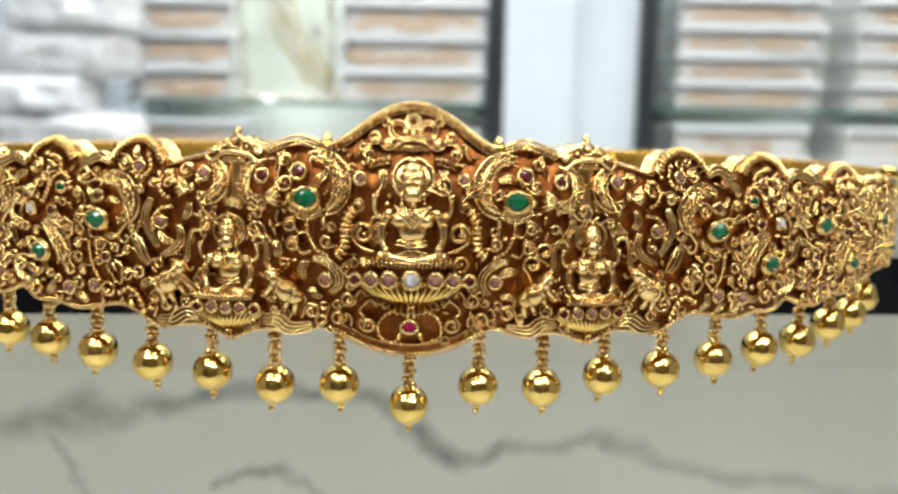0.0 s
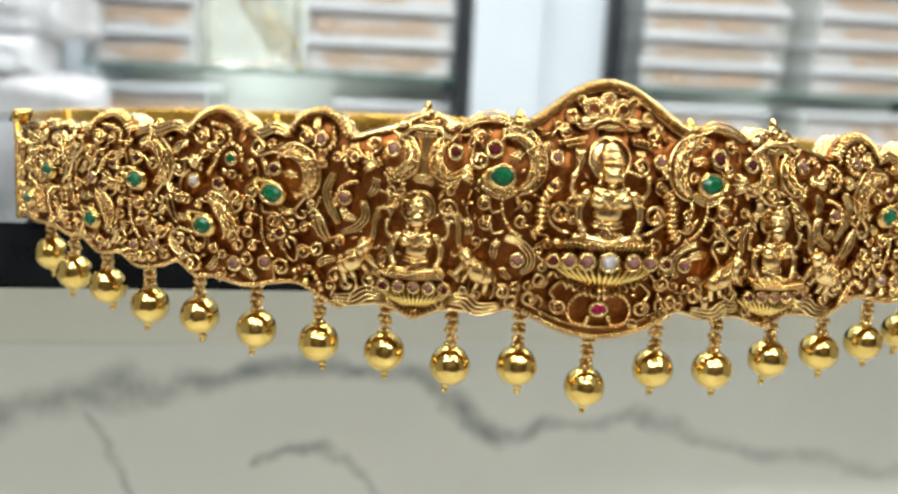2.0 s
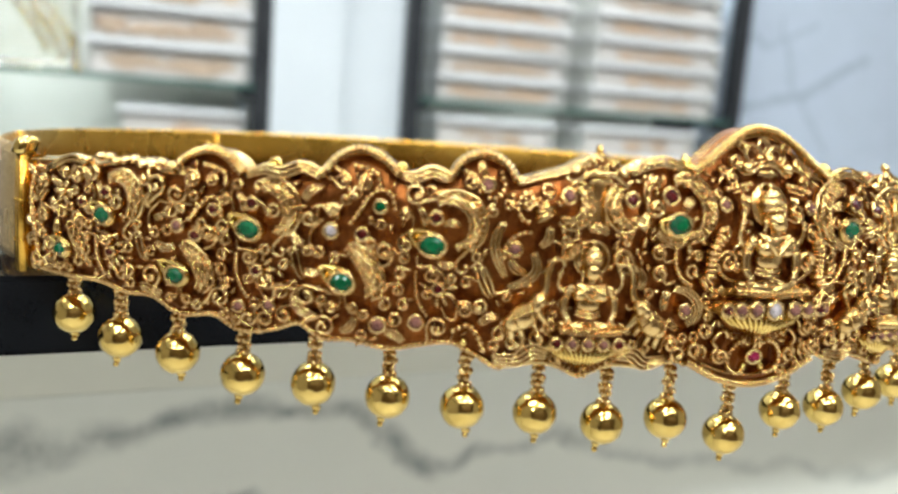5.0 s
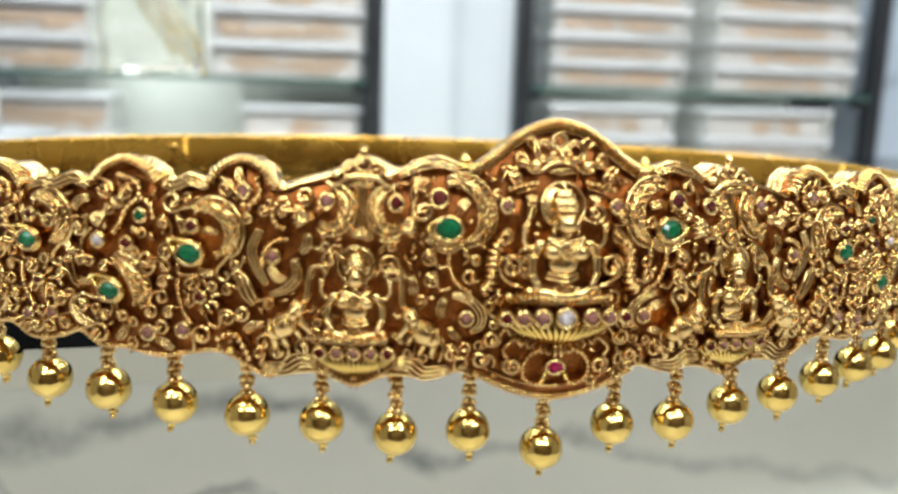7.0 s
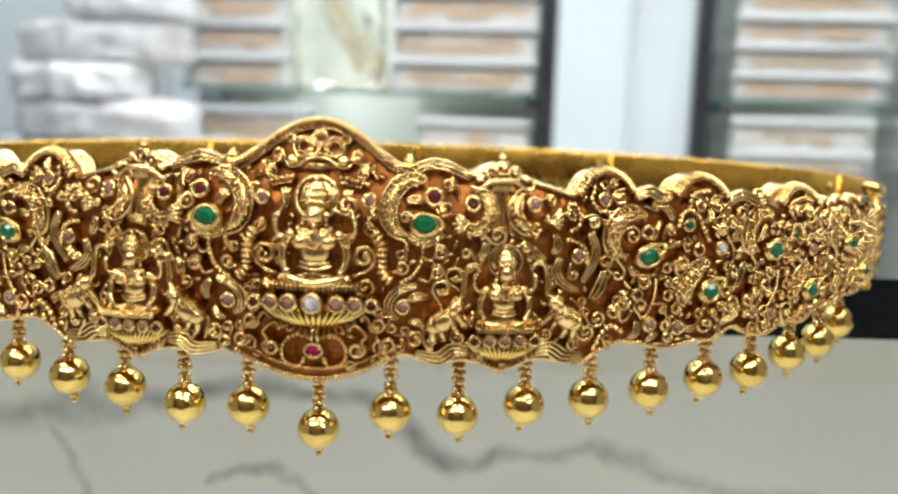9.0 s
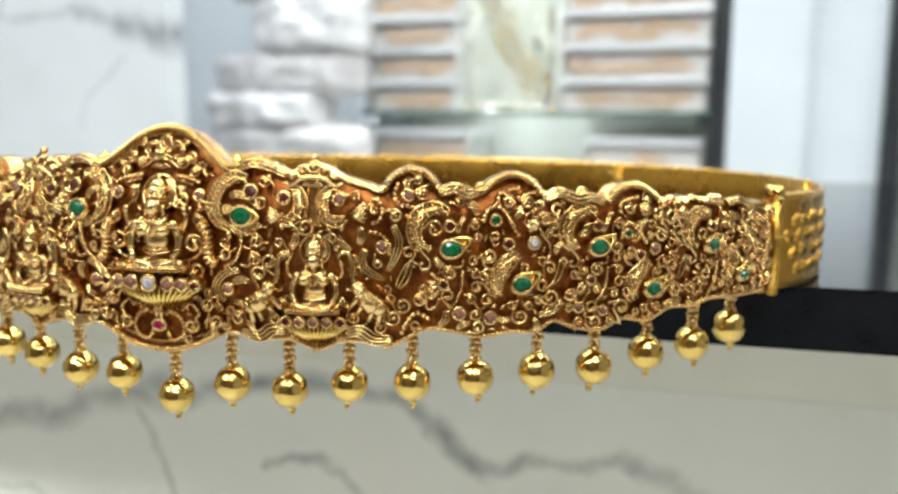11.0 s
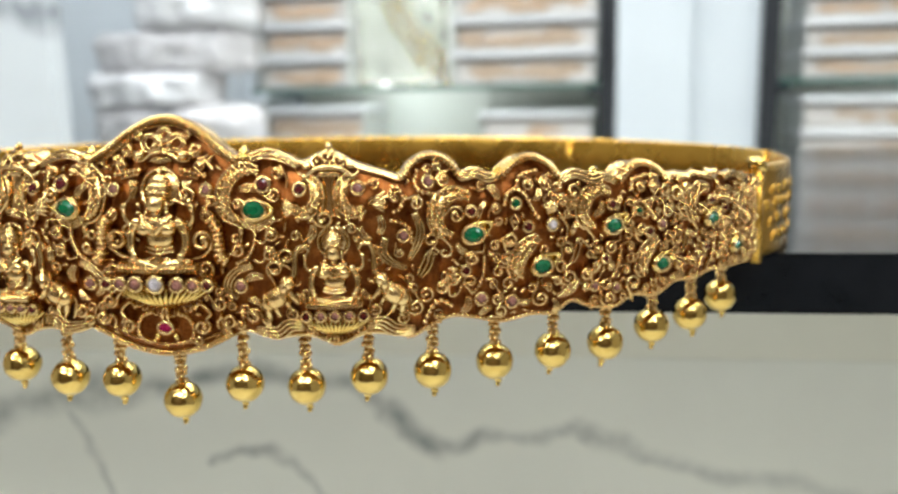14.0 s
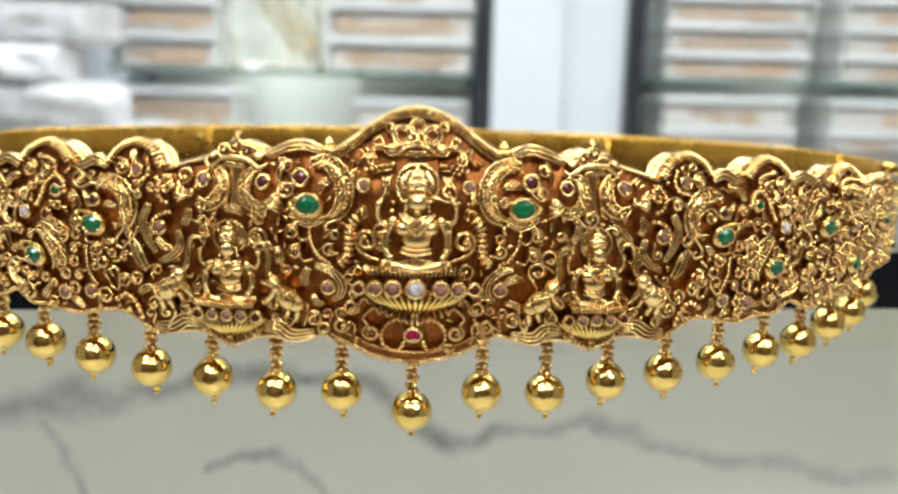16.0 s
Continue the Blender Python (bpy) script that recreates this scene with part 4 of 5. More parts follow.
def shell(s, z, R, turn, name="shell_wing"):
    """A fluted shell: ribs that spread from one foot."""
    a = Kit()
    c, d = math.cos(radians(turn)), math.sin(radians(turn))
    fx, fz = s - 0.7 * R * c, z - 0.7 * R * d
    a.blob(s, z, 1.6, R * 1.0, R * 0.62, 1.3, turn)
    for j in range(5):
        an = radians(turn + 17 * (j - 2))
        b = radians(turn + 44 * (j - 2))
        line = smooth_line([(fx, fz, 1.9), (s + 0.3 * R * math.cos(b), z + 0.42 * R * math.sin(b), 3.0), (fx + 1.75 * R * math.cos(an), fz + 1.75 * R * math.sin(an), 2.3)], 5)
        a.swell([tuple(p) for p in line], [R * (0.07 + 0.15 * math.sin(math.pi * i / (len(line) - 1))) for i in range(len(line))], 7, 1.3)
    piece(name, a, GOLD)
    claim(s, z, R)


def bead_line(points, r=0.6, name="beaded_wire", h=2.0, slant=None, gap=1.8):
    a = Kit()
    pts = smooth_line([(x, y, h) for x, y in points], 8)
    a.beads([tuple(p) for p in pts], r * 1.2, gap * 0.92, 1.5, 0.4, slant)
    piece(name, a, GOLD_FINE)
    for p in pts[::5]:
        claim(p.x, p.y, r + 0.3)


def head(s, z, rx, ry, turn, reach):
    """A drop-shaped cheek that carries a peacock's stone and runs out into a beak."""
    n = 28
    ring_pts = []
    for i in range(n):
        an = 2 * math.pi * i / n
        x, y = rx * 1.22 * math.cos(an), ry * 1.25 * math.sin(an)
        if x > 0:
            f = (x / (rx * 1.22)) ** 2.2
            x, y = x + (reach - rx * 1.22) * f, y * (1 - 0.35 * f)
        c, d = math.cos(radians(turn)), math.sin(radians(turn))
        ring_pts.append((s + c * x - d * y, z + d * x + c * y))
    a = Kit()
    v = [(x, y, h) for h in (0.8, 2.9) for x, y in ring_pts] + [(s, z, 3.0)]
    a.add(v, [(i, (i + 1) % n, n + (i + 1) % n, n + i) for i in range(n)] + [(n + i, n + (i + 1) % n, 2 * n) for i in range(n)])
    a.tube([(x, y, 2.9) for x, y in ring_pts + ring_pts[:1]], 0.46, None, 7, 1.3)
    c, d = math.cos(radians(turn)), math.sin(radians(turn))
    a.blob(s + c * reach * 0.93, z + d * reach * 0.93, 2.8, 0.9, 0.7, 0.9, turn)
    piece("peacock_head", a, GOLD_BRIGHT)
    claim(s + c * reach * 0.7, z + d * reach * 0.7, ry * 0.7)


def elephant(s, z, m):
    """A small elephant with a raised trunk; m = 1 faces along +."""
    a = Kit()

    def spot(x, y):
        return s + m * 0.88 * (0.956 * x - 0.292 * y), z + 0.88 * (0.292 * x + 0.956 * y)

    def B(x, y, h, rx, ry, rh, turn=0):
        a.blob(*spot(x, y), h, 0.88 * rx, 0.88 * ry, rh, m * (turn + 17), True)

    def T(pts, r, r1):
        a.tube([tuple(p) for p in smooth_line([(*spot(x, y), h) for x, y, h in pts], 5)], 0.9 * r, 0.9 * r1, 8)
    B(0, 0, 3.2, 4.3, 3.2, 2.5, 22); B(-2.4, -0.8, 3.0, 2.5, 2.6, 2.2); B(4.4, 3.0, 3.6, 2.4, 2.2, 2.1, 30); B(3.0, 2.4, 4.2, 1.3, 1.7, 0.6, -20)
    T([(5.4, 3.6, 3.4), (7.0, 5.2, 3.2), (8.2, 8.6, 3.0), (10.0, 11.4, 3.0), (12.2, 11.0, 2.9), (12.6, 9.4, 2.9)], 0.95, 0.5)
    T([(5.6, 2.0, 3.4), (7.2, 1.6, 3.6), (8.0, 2.4, 3.7)], 0.35, 0.2)
    for x, y, t in ((-3.2, -2.0, -0.4), (-1.2, -2.0, 0.3), (1.8, -0.6, 0.8), (3.8, -0.2, 1.6)):
        T([(x, y + 0.8, 3.2), (x + t * 0.5, y - 1.4, 3.2), (x + t, y - 3.2, 3.0)], 1.05, 0.65)
        B(x + t, y - 3.3, 3.0, 0.95, 0.45, 0.9)
    T([(-4.4, 0.2, 2.8), (-5.4, -1.2, 2.6), (-5.2, -2.6, 2.6)], 0.3, 0.25)
    for i in range(16):
        B(-1.6 + 0.95 * (i % 4) + 0.3 * (i // 4), 1.8 - 0.85 * (i // 4) + 0.35 * (i % 4), 5.35 - 0.12 * (i // 4), 0.46, 0.42, 0.5)
    T([(-2.4, 2.2, 4.6), (-2.6, 0.0, 5.5), (-1.4, -2.4, 4.8)], 0.36, 0.36); T([(2.0, 3.0, 4.8), (1.8, 0.6, 5.7), (2.4, -1.6, 4.8)], 0.36, 0.36)
    B(5.3, 3.6, 5.4, 0.4, 0.4, 0.4); B(4.0, 4.7, 4.8, 1.2, 0.4, 0.7, 30); B(3.4, 2.4, 5.5, 1.0, 1.5, 0.5, -20)
    piece("elephant_relief", a, GOLD, "small caparisoned elephant with raised trunk")
    claim(s, z, 4.5); claim(s + m * 5, z + 4, 3); claim(s + m * 8, z + 9, 2.5)


def arch(c, w, m):
    """A rope arch on the top edge, with a beaded inner curl."""
    a = Kit()
    ln = [(m * s, plate_top(s) - 0.2, 2.0) for s in np.linspace(c - w, c + w, 40)]
    a.beads([(x, y + 0.7, h) for x, y, h in ln], 0.96, 1.12, 1.7, 0.2, 10 * m)
    piece("rope_arch", a, GOLD, "twisted rope arch on the top edge")
    a = Kit(); a.tube([(x, y - 0.4, -1.6) for x, y, h in ln], 1.2, None, 6)
    piece("arch_rim", a, GOLD)


# both wings carry the same ornament, mirrored
for m in (1, -1):
    def L(*pts):
        return [(m * x, y) for x, y in pts]

    def coil(s, z, R, spin=1, start=90, turns=1.35, lead=(), r=0.40):
        if plate_low(s) + 0.7 < z - 0.5 * R and z + 0.5 * R < plate_top(s) - 0.5 and s < 176:
            scroll(m * s, z, R, m * spin, start if m > 0 else 180 - start, turns, r, 2.3, 1.0, None, L(*lead))

    # -- around the centre figure
    stone(m * 11.9, 33.4, 1.1, ROSE, "pink_stone", None, 2.6)
    bead_line(L((5.4, 38.2), (8.5, 37.6), (12.2, 36.6)), 0.62); bead_line(L((5.8, 37.0), (8.6, 36.4), (10.4, 35.9)), 0.4)
    coil(8.7, 42.9, 1.6, 1, 200, 1.4, ((12.0, 41.6), (10.2, 41.0)))
    coil(10.0, 39.2, 1.5, -1, 100, 1.3, ((13.4, 38.0), (11.6, 40.2)))
    leaf(m * 12.4, 40.6, 2.6, 1.2, 65 * m); leaf(m * 14.6, 38.6, 2.2, 1.0, -25 * m)
    coil(12.2, 27.2, 1.5, 1, 100, 1.3, ((13.8, 24.4), (14.2, 26.6)))
    coil(10.9, 21.0, 2.6, 1, -40, 1.35, ((8.2, 16.6), (10.2, 17.0), (12.2, 18.4)), 0.55)
    bead_line(L((23.7, 24.6), (23.6, 20.8), (21.8, 17.0), (18.4, 15.0)), 0.56)
    bead_line(L((13.2, 26.2), (14.6, 24.0), (14.9, 20.6), (15.2, 17.2), (17.4, 15.2)), 1.2, "ridged_curl", 2.1, 0, 0.95)
    coil(19.3, 18.8, 1.6, 1, -120, 1.1)
    leaf(m * 20.2, 23.4, 2.8, 1.5, 100, 2.1, GOLD)
    strands(L((22.6, 14.6), (19.0, 13.6), (16.6, 11.0), (16.6, 8.2), (18.6, 6.4)), 3, 0.8, 0.38)
    stone(m * 19.6, 9.6, 1.25, ROSE, "pink_stone", None, 2.6)
    coil(14.2, 5.4, 1.9, 1, 160, 1.4, ((10.4, 6.4), (11.2, 7.4)))
    coil(16.4, 1.0, 1.9, 1, 160, 1.3, ((13.6, -1.2), (13.4, 0.6)))
    coil(9.6, -0.6, 2.0, -1, 60, 1.3, ((7.8, 3.6), (8.8, 5.0), (10.2, 4.4), (11.6, 2.6)), 0.5)
    leaf(m * 7.6, 4.0, 2.4, 0.9, -58 * m); leaf(m * 13.2, -3.0, 2.2, 0.9, 35 * m)
    bead_line(L((3.6, 2.6), (5.8, 1.6), (7.2, -0.8), (6.8, -3.6), (4.4, -5.0), (2.4, -4.6)), 0.56)
    k = Kit(); k.blob(m * 2.5, -3.6, 2.2, 0.75, 1.3, 0.9, 25 * m)
    piece("drop", k, GOLD_BRIGHT); claim(m * 2.5, -3.6, 1)
    # -- first peacock
    head(m * 24.0, 28.6, 2.4, 2.1, 0 if m > 0 else 180, 4.2)
    stone(m * 24.0, 28.7, 2.55, EMERALD, "emerald", 2.2, 3.4, "faceted green emerald")
    crescent(L((24.2, 37.4), (20.4, 37.8), (17.2, 35.0), (16.4, 31.0), (17.6, 27.6), (20.6, 25.8)), 1.75)
    stone(m * 26.0, 34.7, 1.5, GARNET, "dark_red_stone", None, 3.4)
    strands(L((20.6, 25.8), (24.4, 24.8), (28.4, 26.6)), 4, 0.75, 0.36, "feather_fringe")
    shell(m * 32.4, 28.9, 2.6, 180 if m > 0 else 0)
    coil(27.6, 22.4, 1.7, -1, 120, 1.35, ((23.6, 21.0), (25.6, 20.4), (26.4, 21.6)))
    coil(27.0, 17.8, 1.7, -1, 120, 1.35, ((23.0, 16.2), (25.0, 15.6), (25.8, 16.8)))
    leaf(m * 31.0, 24.4, 3.0, 1.0, 80); leaf(m * 31.4, 20.4, 2.6, 0.9, 70 * m)
    strands(L((21.8, 40.6), (26.0, 41.8), (30.0, 41.0), (34.4, 38.8)), 3, 0.95, 0.45, "crest_leaf")
    coil(29.2, 37.4, 1.6, -1, 60, 1.3, ((31.6, 33.6), (31.6, 36.0)))
    coil(33.6, 39.4, 1.5, 1, 90)
    # -- parasol over the side figure
    k = Kit()
    for x, y, R in ((0, 41.0, 1.5), (-2.7, 39.9, 1.4), (2.7, 39.9, 1.4)):
        k.ring(m * 41.6 + x, y, 2.8, R, 0.45, 14, 5); k.blob(m * 41.6 + x, y, 2.9, 0.55)
    k.blob(m * 41.6, 43.2, 2.4, 0.9, 1.3, 0.9)
    for x in (-1, 1):
        k.tube([tuple(p) for p in smooth_line([(m * 41.6, 38.6, 3.2), (m * 41.6 + x * 3.0, 38.2, 3.0), (m * 41.6 + x * 5.6, 36.4, 2.4), (m * 41.6 + x * 7.4, 37.2, 2.2)])], 0.8, 0.4)
        k.blob(m * 41.6 + x * 5.2, 38.8, 2.4, 1.4, 0.9, 1.0, -20 * x)
    for i in range(7):
        t = (i - 3) / 3
        k.tube([(m * 41.6 + t * 1.6, 37.8, 2.8), (m * 41.6 + t * 2.6, 36.2, 2.9)], 0.36, 0.25, 5)
    piece("parasol", k, GOLD, "lobed parasol crest over a seated figure")
    claim(m * 41.6, 40, 5)
    for x in (-1, 1):
        k = Kit()
        k.tube([tuple(p) for p in smooth_line([(m * 41.6 + x * 3.6, 35.8, 1.9), (m * 41.6 + x * 1.9, 33.0, 2.0), (m * 41.6 + x * 1.5, 29.4, 2.0), (m * 41.6 + x * 2.0, 26.6, 2.0)])], 0.5, 0.5)
        piece("stem_wire", k, GOLD_FINE)
        sx = m * 41.6 + x * 7.0
        stone(sx, 33.4, 1.25, GARNET if x * m < 0 else ROSE, "dark_red_stone" if x * m < 0 else "pink_stone", None, 2.8)
        crescent([(sx - x * 1.2, 36.0), (sx - x * 3.4, 34.0), (sx - x * 3.8, 30.4), (sx - x * 1.2, 28.0), (sx + x * 1.4, 29.0)], 1.45, "small_peacock_neck")
        leaf(sx + x * 0.6, 26.2, 2.6, 1.3, 70 * x); leaf(sx - x * 2.6, 25.6, 2.2, 0.9, -20 * x)
    k = Kit()
    k.swell([(m * 41.6, 37.4 - 1.0 * j, 1.2) for j in range(12)], [3.0 - 1.7 * math.sin(min(1.0, j / 7) * 1.57) + 0.9 * max(0.0, (j - 8) / 3) for j in range(12)], 12, 0.5)
    piece("vase", k, GOLD_FINE, "plain flared gold stem under the parasol")
    claim(m * 41.6, 31, 1.8)
    shell(m * 53.2, 30.0, 2.7, 0 if m > 0 else 180)
    # -- side figure, throne, elephants
    figure(m * 42.4, 3.9, 0.80)
    lotus(m * 42.4, 1.0, 8.4, 4.6, 0.80)
    for x, mt, nm in ((-6.8, GARNET, "dark_red_stone"), (-3.4, ROSE, "pink_stone"), (0, ROSE, "pink_stone"), (3.4, ROSE, "pink_stone"), (6.8, GARNET, "dark_red_stone")):
        stone(m * 42.4 + x, 2.4, 0.95, mt, nm, None, 4.4)
    elephant(m * 28.4, 7.0, m); elephant(m * 56.6, 7.6, -m)
    strands([(m * 34.6, -0.6), (m * 31.0, -0.4), (m * 28.0, -2.4), (m * 22.6, -1.6)], 4, 1.0, 0.46, "wave_leaf")
    strands([(m * 50.0, -0.8), (m * 53.6, -0.2), (m * 57.0, -2.2), (m * 61.8, -2.4)], 4, 1.0, 0.46, "wave_leaf")
    scroll(m * 22.6, 2.2, 1.9, m, 0 if m > 0 else 180); scroll(m * 36.4, -1.6, 1.2, m, 0); scroll(m * 48.8, -1.6, 1.2, -m, 0)
    # -- between side figure and second peacock
    stone(m * 59.2, 21.6, 1.2, ROSE, "pink_stone", None, 2.7)
    bead_line([(m * 56.4, 25.4), (m * 58.8, 24.8), (m * 61.0, 22.6), (m * 61.2, 19.6)], 0.6)
    bead_line([(m * 55.6, 31.4), (m * 57.4, 33.6), (m * 59.2, 31.4), (m * 58.6, 28.4), (m * 56.6, 27.4)], 0.6)
    scroll(m * 57.4, 31.0, 1.2, m, 90, 1.1)
    strands([(m * 62.0, 27.0), (m * 63.4, 23.0), (m * 62.4, 19.0), (m * 60.6, 15.4)], 3, 0.8, 0.45)
    strands([(m * 55.0, 21.0), (m * 54.2, 17.8), (m * 56.0, 15.2), (m * 60.0, 13.2)], 3, 0.8, 0.4)
    strands([(m * 66.0, 17.2), (m * 64.6, 14.0), (m * 63.0, 11.0)], 3, 1.1, 0.5)
    arch(66.4, 7.2, m)
    stone(m * 65.6, 34.6, 1.15, ROSE, "pink_stone", None, 2.6)
    bead_line([(m * 63.0, 37.2), (m * 62.2, 34.4), (m * 63.6, 32.2), (m * 66.0, 32.0)], 0.62)
    scroll(m * 69.2, 35.0, 1.7, m, 90)
    # -- lower beaded drop by the wing's step
    bead_line([(m * 70.6, 3.6), (m * 67.8, 5.0), (m * 65.4, 2.6), (m * 63.8, -1.0)], 0.7)
    k = Kit(); k.blob(m * 68.2, 1.0, 1.8, 1.1); piece("grain", k, GOLD_BRIGHT)
    # -- crescent peacocks with green stones, along the wing
    for c, q in ((76.2, 1.0), (114.0, 0.95), (149.2, 0.88)):
        zc = 21.4 if c < 140 else 20.4

        def at(*pts):
            return [(c + x * q, zc + y * q) for x, y in pts]

        def curl(x, y, R, spin=1, start=90, turns=1.3, lead=(), r=0.36):
            coil(c + x * q, zc + y * q, R * q, spin, start, turns, at(*lead), r)

        head(m * c, zc, 2.3 * q, 1.95 * q, 28 if m > 0 else 152, 5.4 * q)
        stone(m * c, zc, 2.5 * q, EMERALD, "emerald", 2.05 * q, 3.6, "faceted green emerald")
        crescent(L(*at((-0.8, 8.8), (-4.2, 9.8), (-7.4, 8.2), (-8.8, 4.8), (-7.9, 1.4), (-4.8, -0.4))), 1.75 * q, "peacock_neck",
                 L(*at((-8.6, 0.6), (-6.6, -1.6), (-5.2, -3.4), (-5.6, -5.2), (-7.2, -5.4), (-7.6, -4.2), (-6.8, -3.9))))
        stone(m * (c - 0.4 * q), zc + 5.7 * q, 1.05 * q, GARNET, "dark_red_stone", None, 3.0)
        strands(L(*at((1.6, 3.6), (2.0, 5.8), (3.4, 8.0))), 2, 0.8, 0.36)
        curl(5.8, 6.0, 1.3, -1, 100, 1.3, ((4.2, 3.6), (4.2, 5.2)))
        curl(-0.2, -6.2, 1.8, 1, 60, 1.35, ((3.0, -2.8), (2.6, -4.6)), 0.42)
        for x, y, R, spin, start in ((5.6, -3.2, 1.3, 1, 60), (6.0, -6.5, 1.4, -1, 120), (6.4, -9.9, 1.4, 1, 60), (5.0, -13.0, 1.35, -1, 110), (9.0, -13.2, 1.5, 1, 60), (9.4, -9.2, 1.3, -1, 40)):
            curl(x, y, R, spin, start, 1.1)
        bead_line(L(*at((2.9, -6.0), (2.7, -9.8), (1.6, -13.0), (-0.2, -15.4))), 0.48)
        # fan flower with long petals on one side of its stone
        fx, fz = c - 1.8 * q, zc - 9.2 * q
        k = Kit()
        for an in (138, 172, 205, 238, 268):
            an = an if m > 0 else 180 - an
            ca, sa = math.cos(radians(an)), math.sin(radians(an))
            k.blob(m * fx + 2.9 * q * ca, fz + 2.9 * q * sa, 1.9, 1.7 * q, 0.55 * q, 0.75, an)
        piece("flower", k, GOLD, "gold flower with five long petals")
        stone(m * fx, fz, 0.95 * q, GARNET, "dark_red_stone", None, 2.8)
        for x in (-9.4, -4.6):
            claim(m * (c + x * q), fz, 1.2)
        strands(L(*at((-8.6, -4.6), (-9.8, -3.8), (-10.6, -6.0), (-11.4, -8.6), (-12.4, -10.0))), 2, 1.3, 0.40)
        curl(-7.6, -13.2, 1.7, 1, 30, 1.35, ((-2.8, -13.0), (-4.0, -15.2), (-5.8, -15.4)), 0.42)
        curl(9.4, -1.8, 1.9, 1, 170, 1.4, ((10.6, -5.8), (8.4, -4.4)), 0.44)
        curl(23.0, -3.2, 1.4, -1, 20, 1.3, ((22.4, 3.6), (24.8, 1.0), (25.0, -1.6)), 0.42)
        leaf(m * (c + 12.9 * q), zc + 4.0 * q, 2.2, 0.9, 100); leaf(m * (c + 8.6 * q), zc + 2.7 * q, 2.4, 0.9, 70 * m)
    # -- lower peacocks
    for c, zc, q in ((94.0, 12.2, 1.0), (130.0, 9.6, 0.92), (162.0, 11.0, 0.78)):
        def at(*pts):
            return [(c + x * q, zc + y * q) for x, y in pts]

        def curl(x, y, R, spin=1, start=90, turns=1.3, lead=(), r=0.36):
            coil(c + x * q, zc + y * q, R * q, spin, start, turns, at(*lead), r)

        head(m * c, zc, 2.2 * q, 1.95 * q, 30 if m > 0 else 150, 5.4 * q)
        stone(m * c, zc, 2.3 * q, EMERALD, "emerald", 1.95 * q, 3.6, "faceted green emerald")
        crescent(L(*at((-0.6, 7.2), (-3.4, 5.2), (-5.6, 2.4), (-6.4, -0.6), (-5.0, -2.8))), 1.95 * q, "small_peacock_neck")
        curl(-2.4, -5.6, 1.2, 1, 0, 1.3, ((-0.6, -2.8), (-0.8, -4.6)))
        curl(1.9, -5.8, 1.2, -1, 180, 1.3, ((3.6, -2.8), (0.4, -3.2)))
        strands(L(*[(x, max(y, plate_low(x) + 2.0)) for x, y in at((10.6, -4.4), (8.4, -7.0), (4.8, -8.6))]), 3, 0.8, 0.40)
    # -- smaller stones and their beaded loops
    stone(m * 87.2, 28.5, 1.1, EMERALD, "emerald", None, 2.6); stone(m * 122.4, 24.6, 0.9, EMERALD if m > 0 else GARNET, "emerald" if m > 0 else "dark_red_stone", None, 2.6)
    bead_line(L((84.2, 28.4), (85.0, 31.0), (87.4, 32.0), (89.8, 30.2), (91.4, 27.0), (93.0, 24.6)), 0.62)
    bead_line([(m * 120.4, 23.6), (m * 120.8, 26.6), (m * 122.8, 27.2), (m * 125.0, 25.4), (m * 127.6, 22.0)], 0.62)
    stone(m * 90.6, 22.4, 1.1, GARNET, "dark_red_stone", None, 2.5); stone(m * 97.0, 22.6, 1.25, DIAMOND, "clear_stone", None, 2.8)
    shell(m * 96.6, 26.6, 2.4, 100)
    leaf(m * 87.4, 17.8, 2.6, 1.0, 75 * m)
    stone(m * 78.4, 4.6, 1.3, ROSE, "pink_stone", None, 2.4); stone(m * 86.3, 3.4, 1.35, ROSE, "pink_stone", None, 2.4)
    stone(m * 116.0, 4.4, 1.0, ROSE, "pink_stone", None, 2.4); stone(m * 109.4, 5.4, 1.0, ROSE, "pink_stone", None, 2.4)
    stone(m * 130.6, 20.2, 1.1, ROSE, "pink_stone", None, 2.6); stone(m * 126.4, 18.6, 1.0, GARNET, "dark_red_stone", None, 2.5); stone(m * 156.6, 22.4, 0.9, GARNET, "dark_red_stone", None, 2.4)
    arch(92.0, 7.6, m); arch(124.6, 7.8, m)
    scroll(m * 95.4, 33.2, 1.8, m, 90); scroll(m * 90.4, 33.2, 1.6, -m, 90); bead_line([(m * 93.0, 36.4), (m * 88.6, 35.4), (m * 87.6, 32.8)], 0.62)
    scroll(m * 127.4, 30.6, 1.7, m, 90); scroll(m * 122.6, 31.0, 1.5, -m, 90); bead_line([(m * 125.0, 33.8), (m * 120.6, 32.8), (m * 119.6, 30.0)], 0.6)
    strands([(m * 73.6, 35.2), (m * 77.0, 36.4), (m * 80.4, 35.0), (m * 83.6, 35.2)], 3, 0.9, 0.6, "crest_leaf")
    strands([(m * 100.0, 33.8), (m * 104.0, 35.2), (m * 108.4, 33.6), (m * 112.0, 34.0), (m * 116.0, 32.4)], 3, 0.9, 0.6, "crest_leaf")
    k = Kit(); k.ring(m * 83.6, 36.4, 1.6, 0.9, 0.5, 12, 5); k.blob(m * 83.6, 36.4, 1.8, 0.6); piece("finial", k, GOLD_BRIGHT)
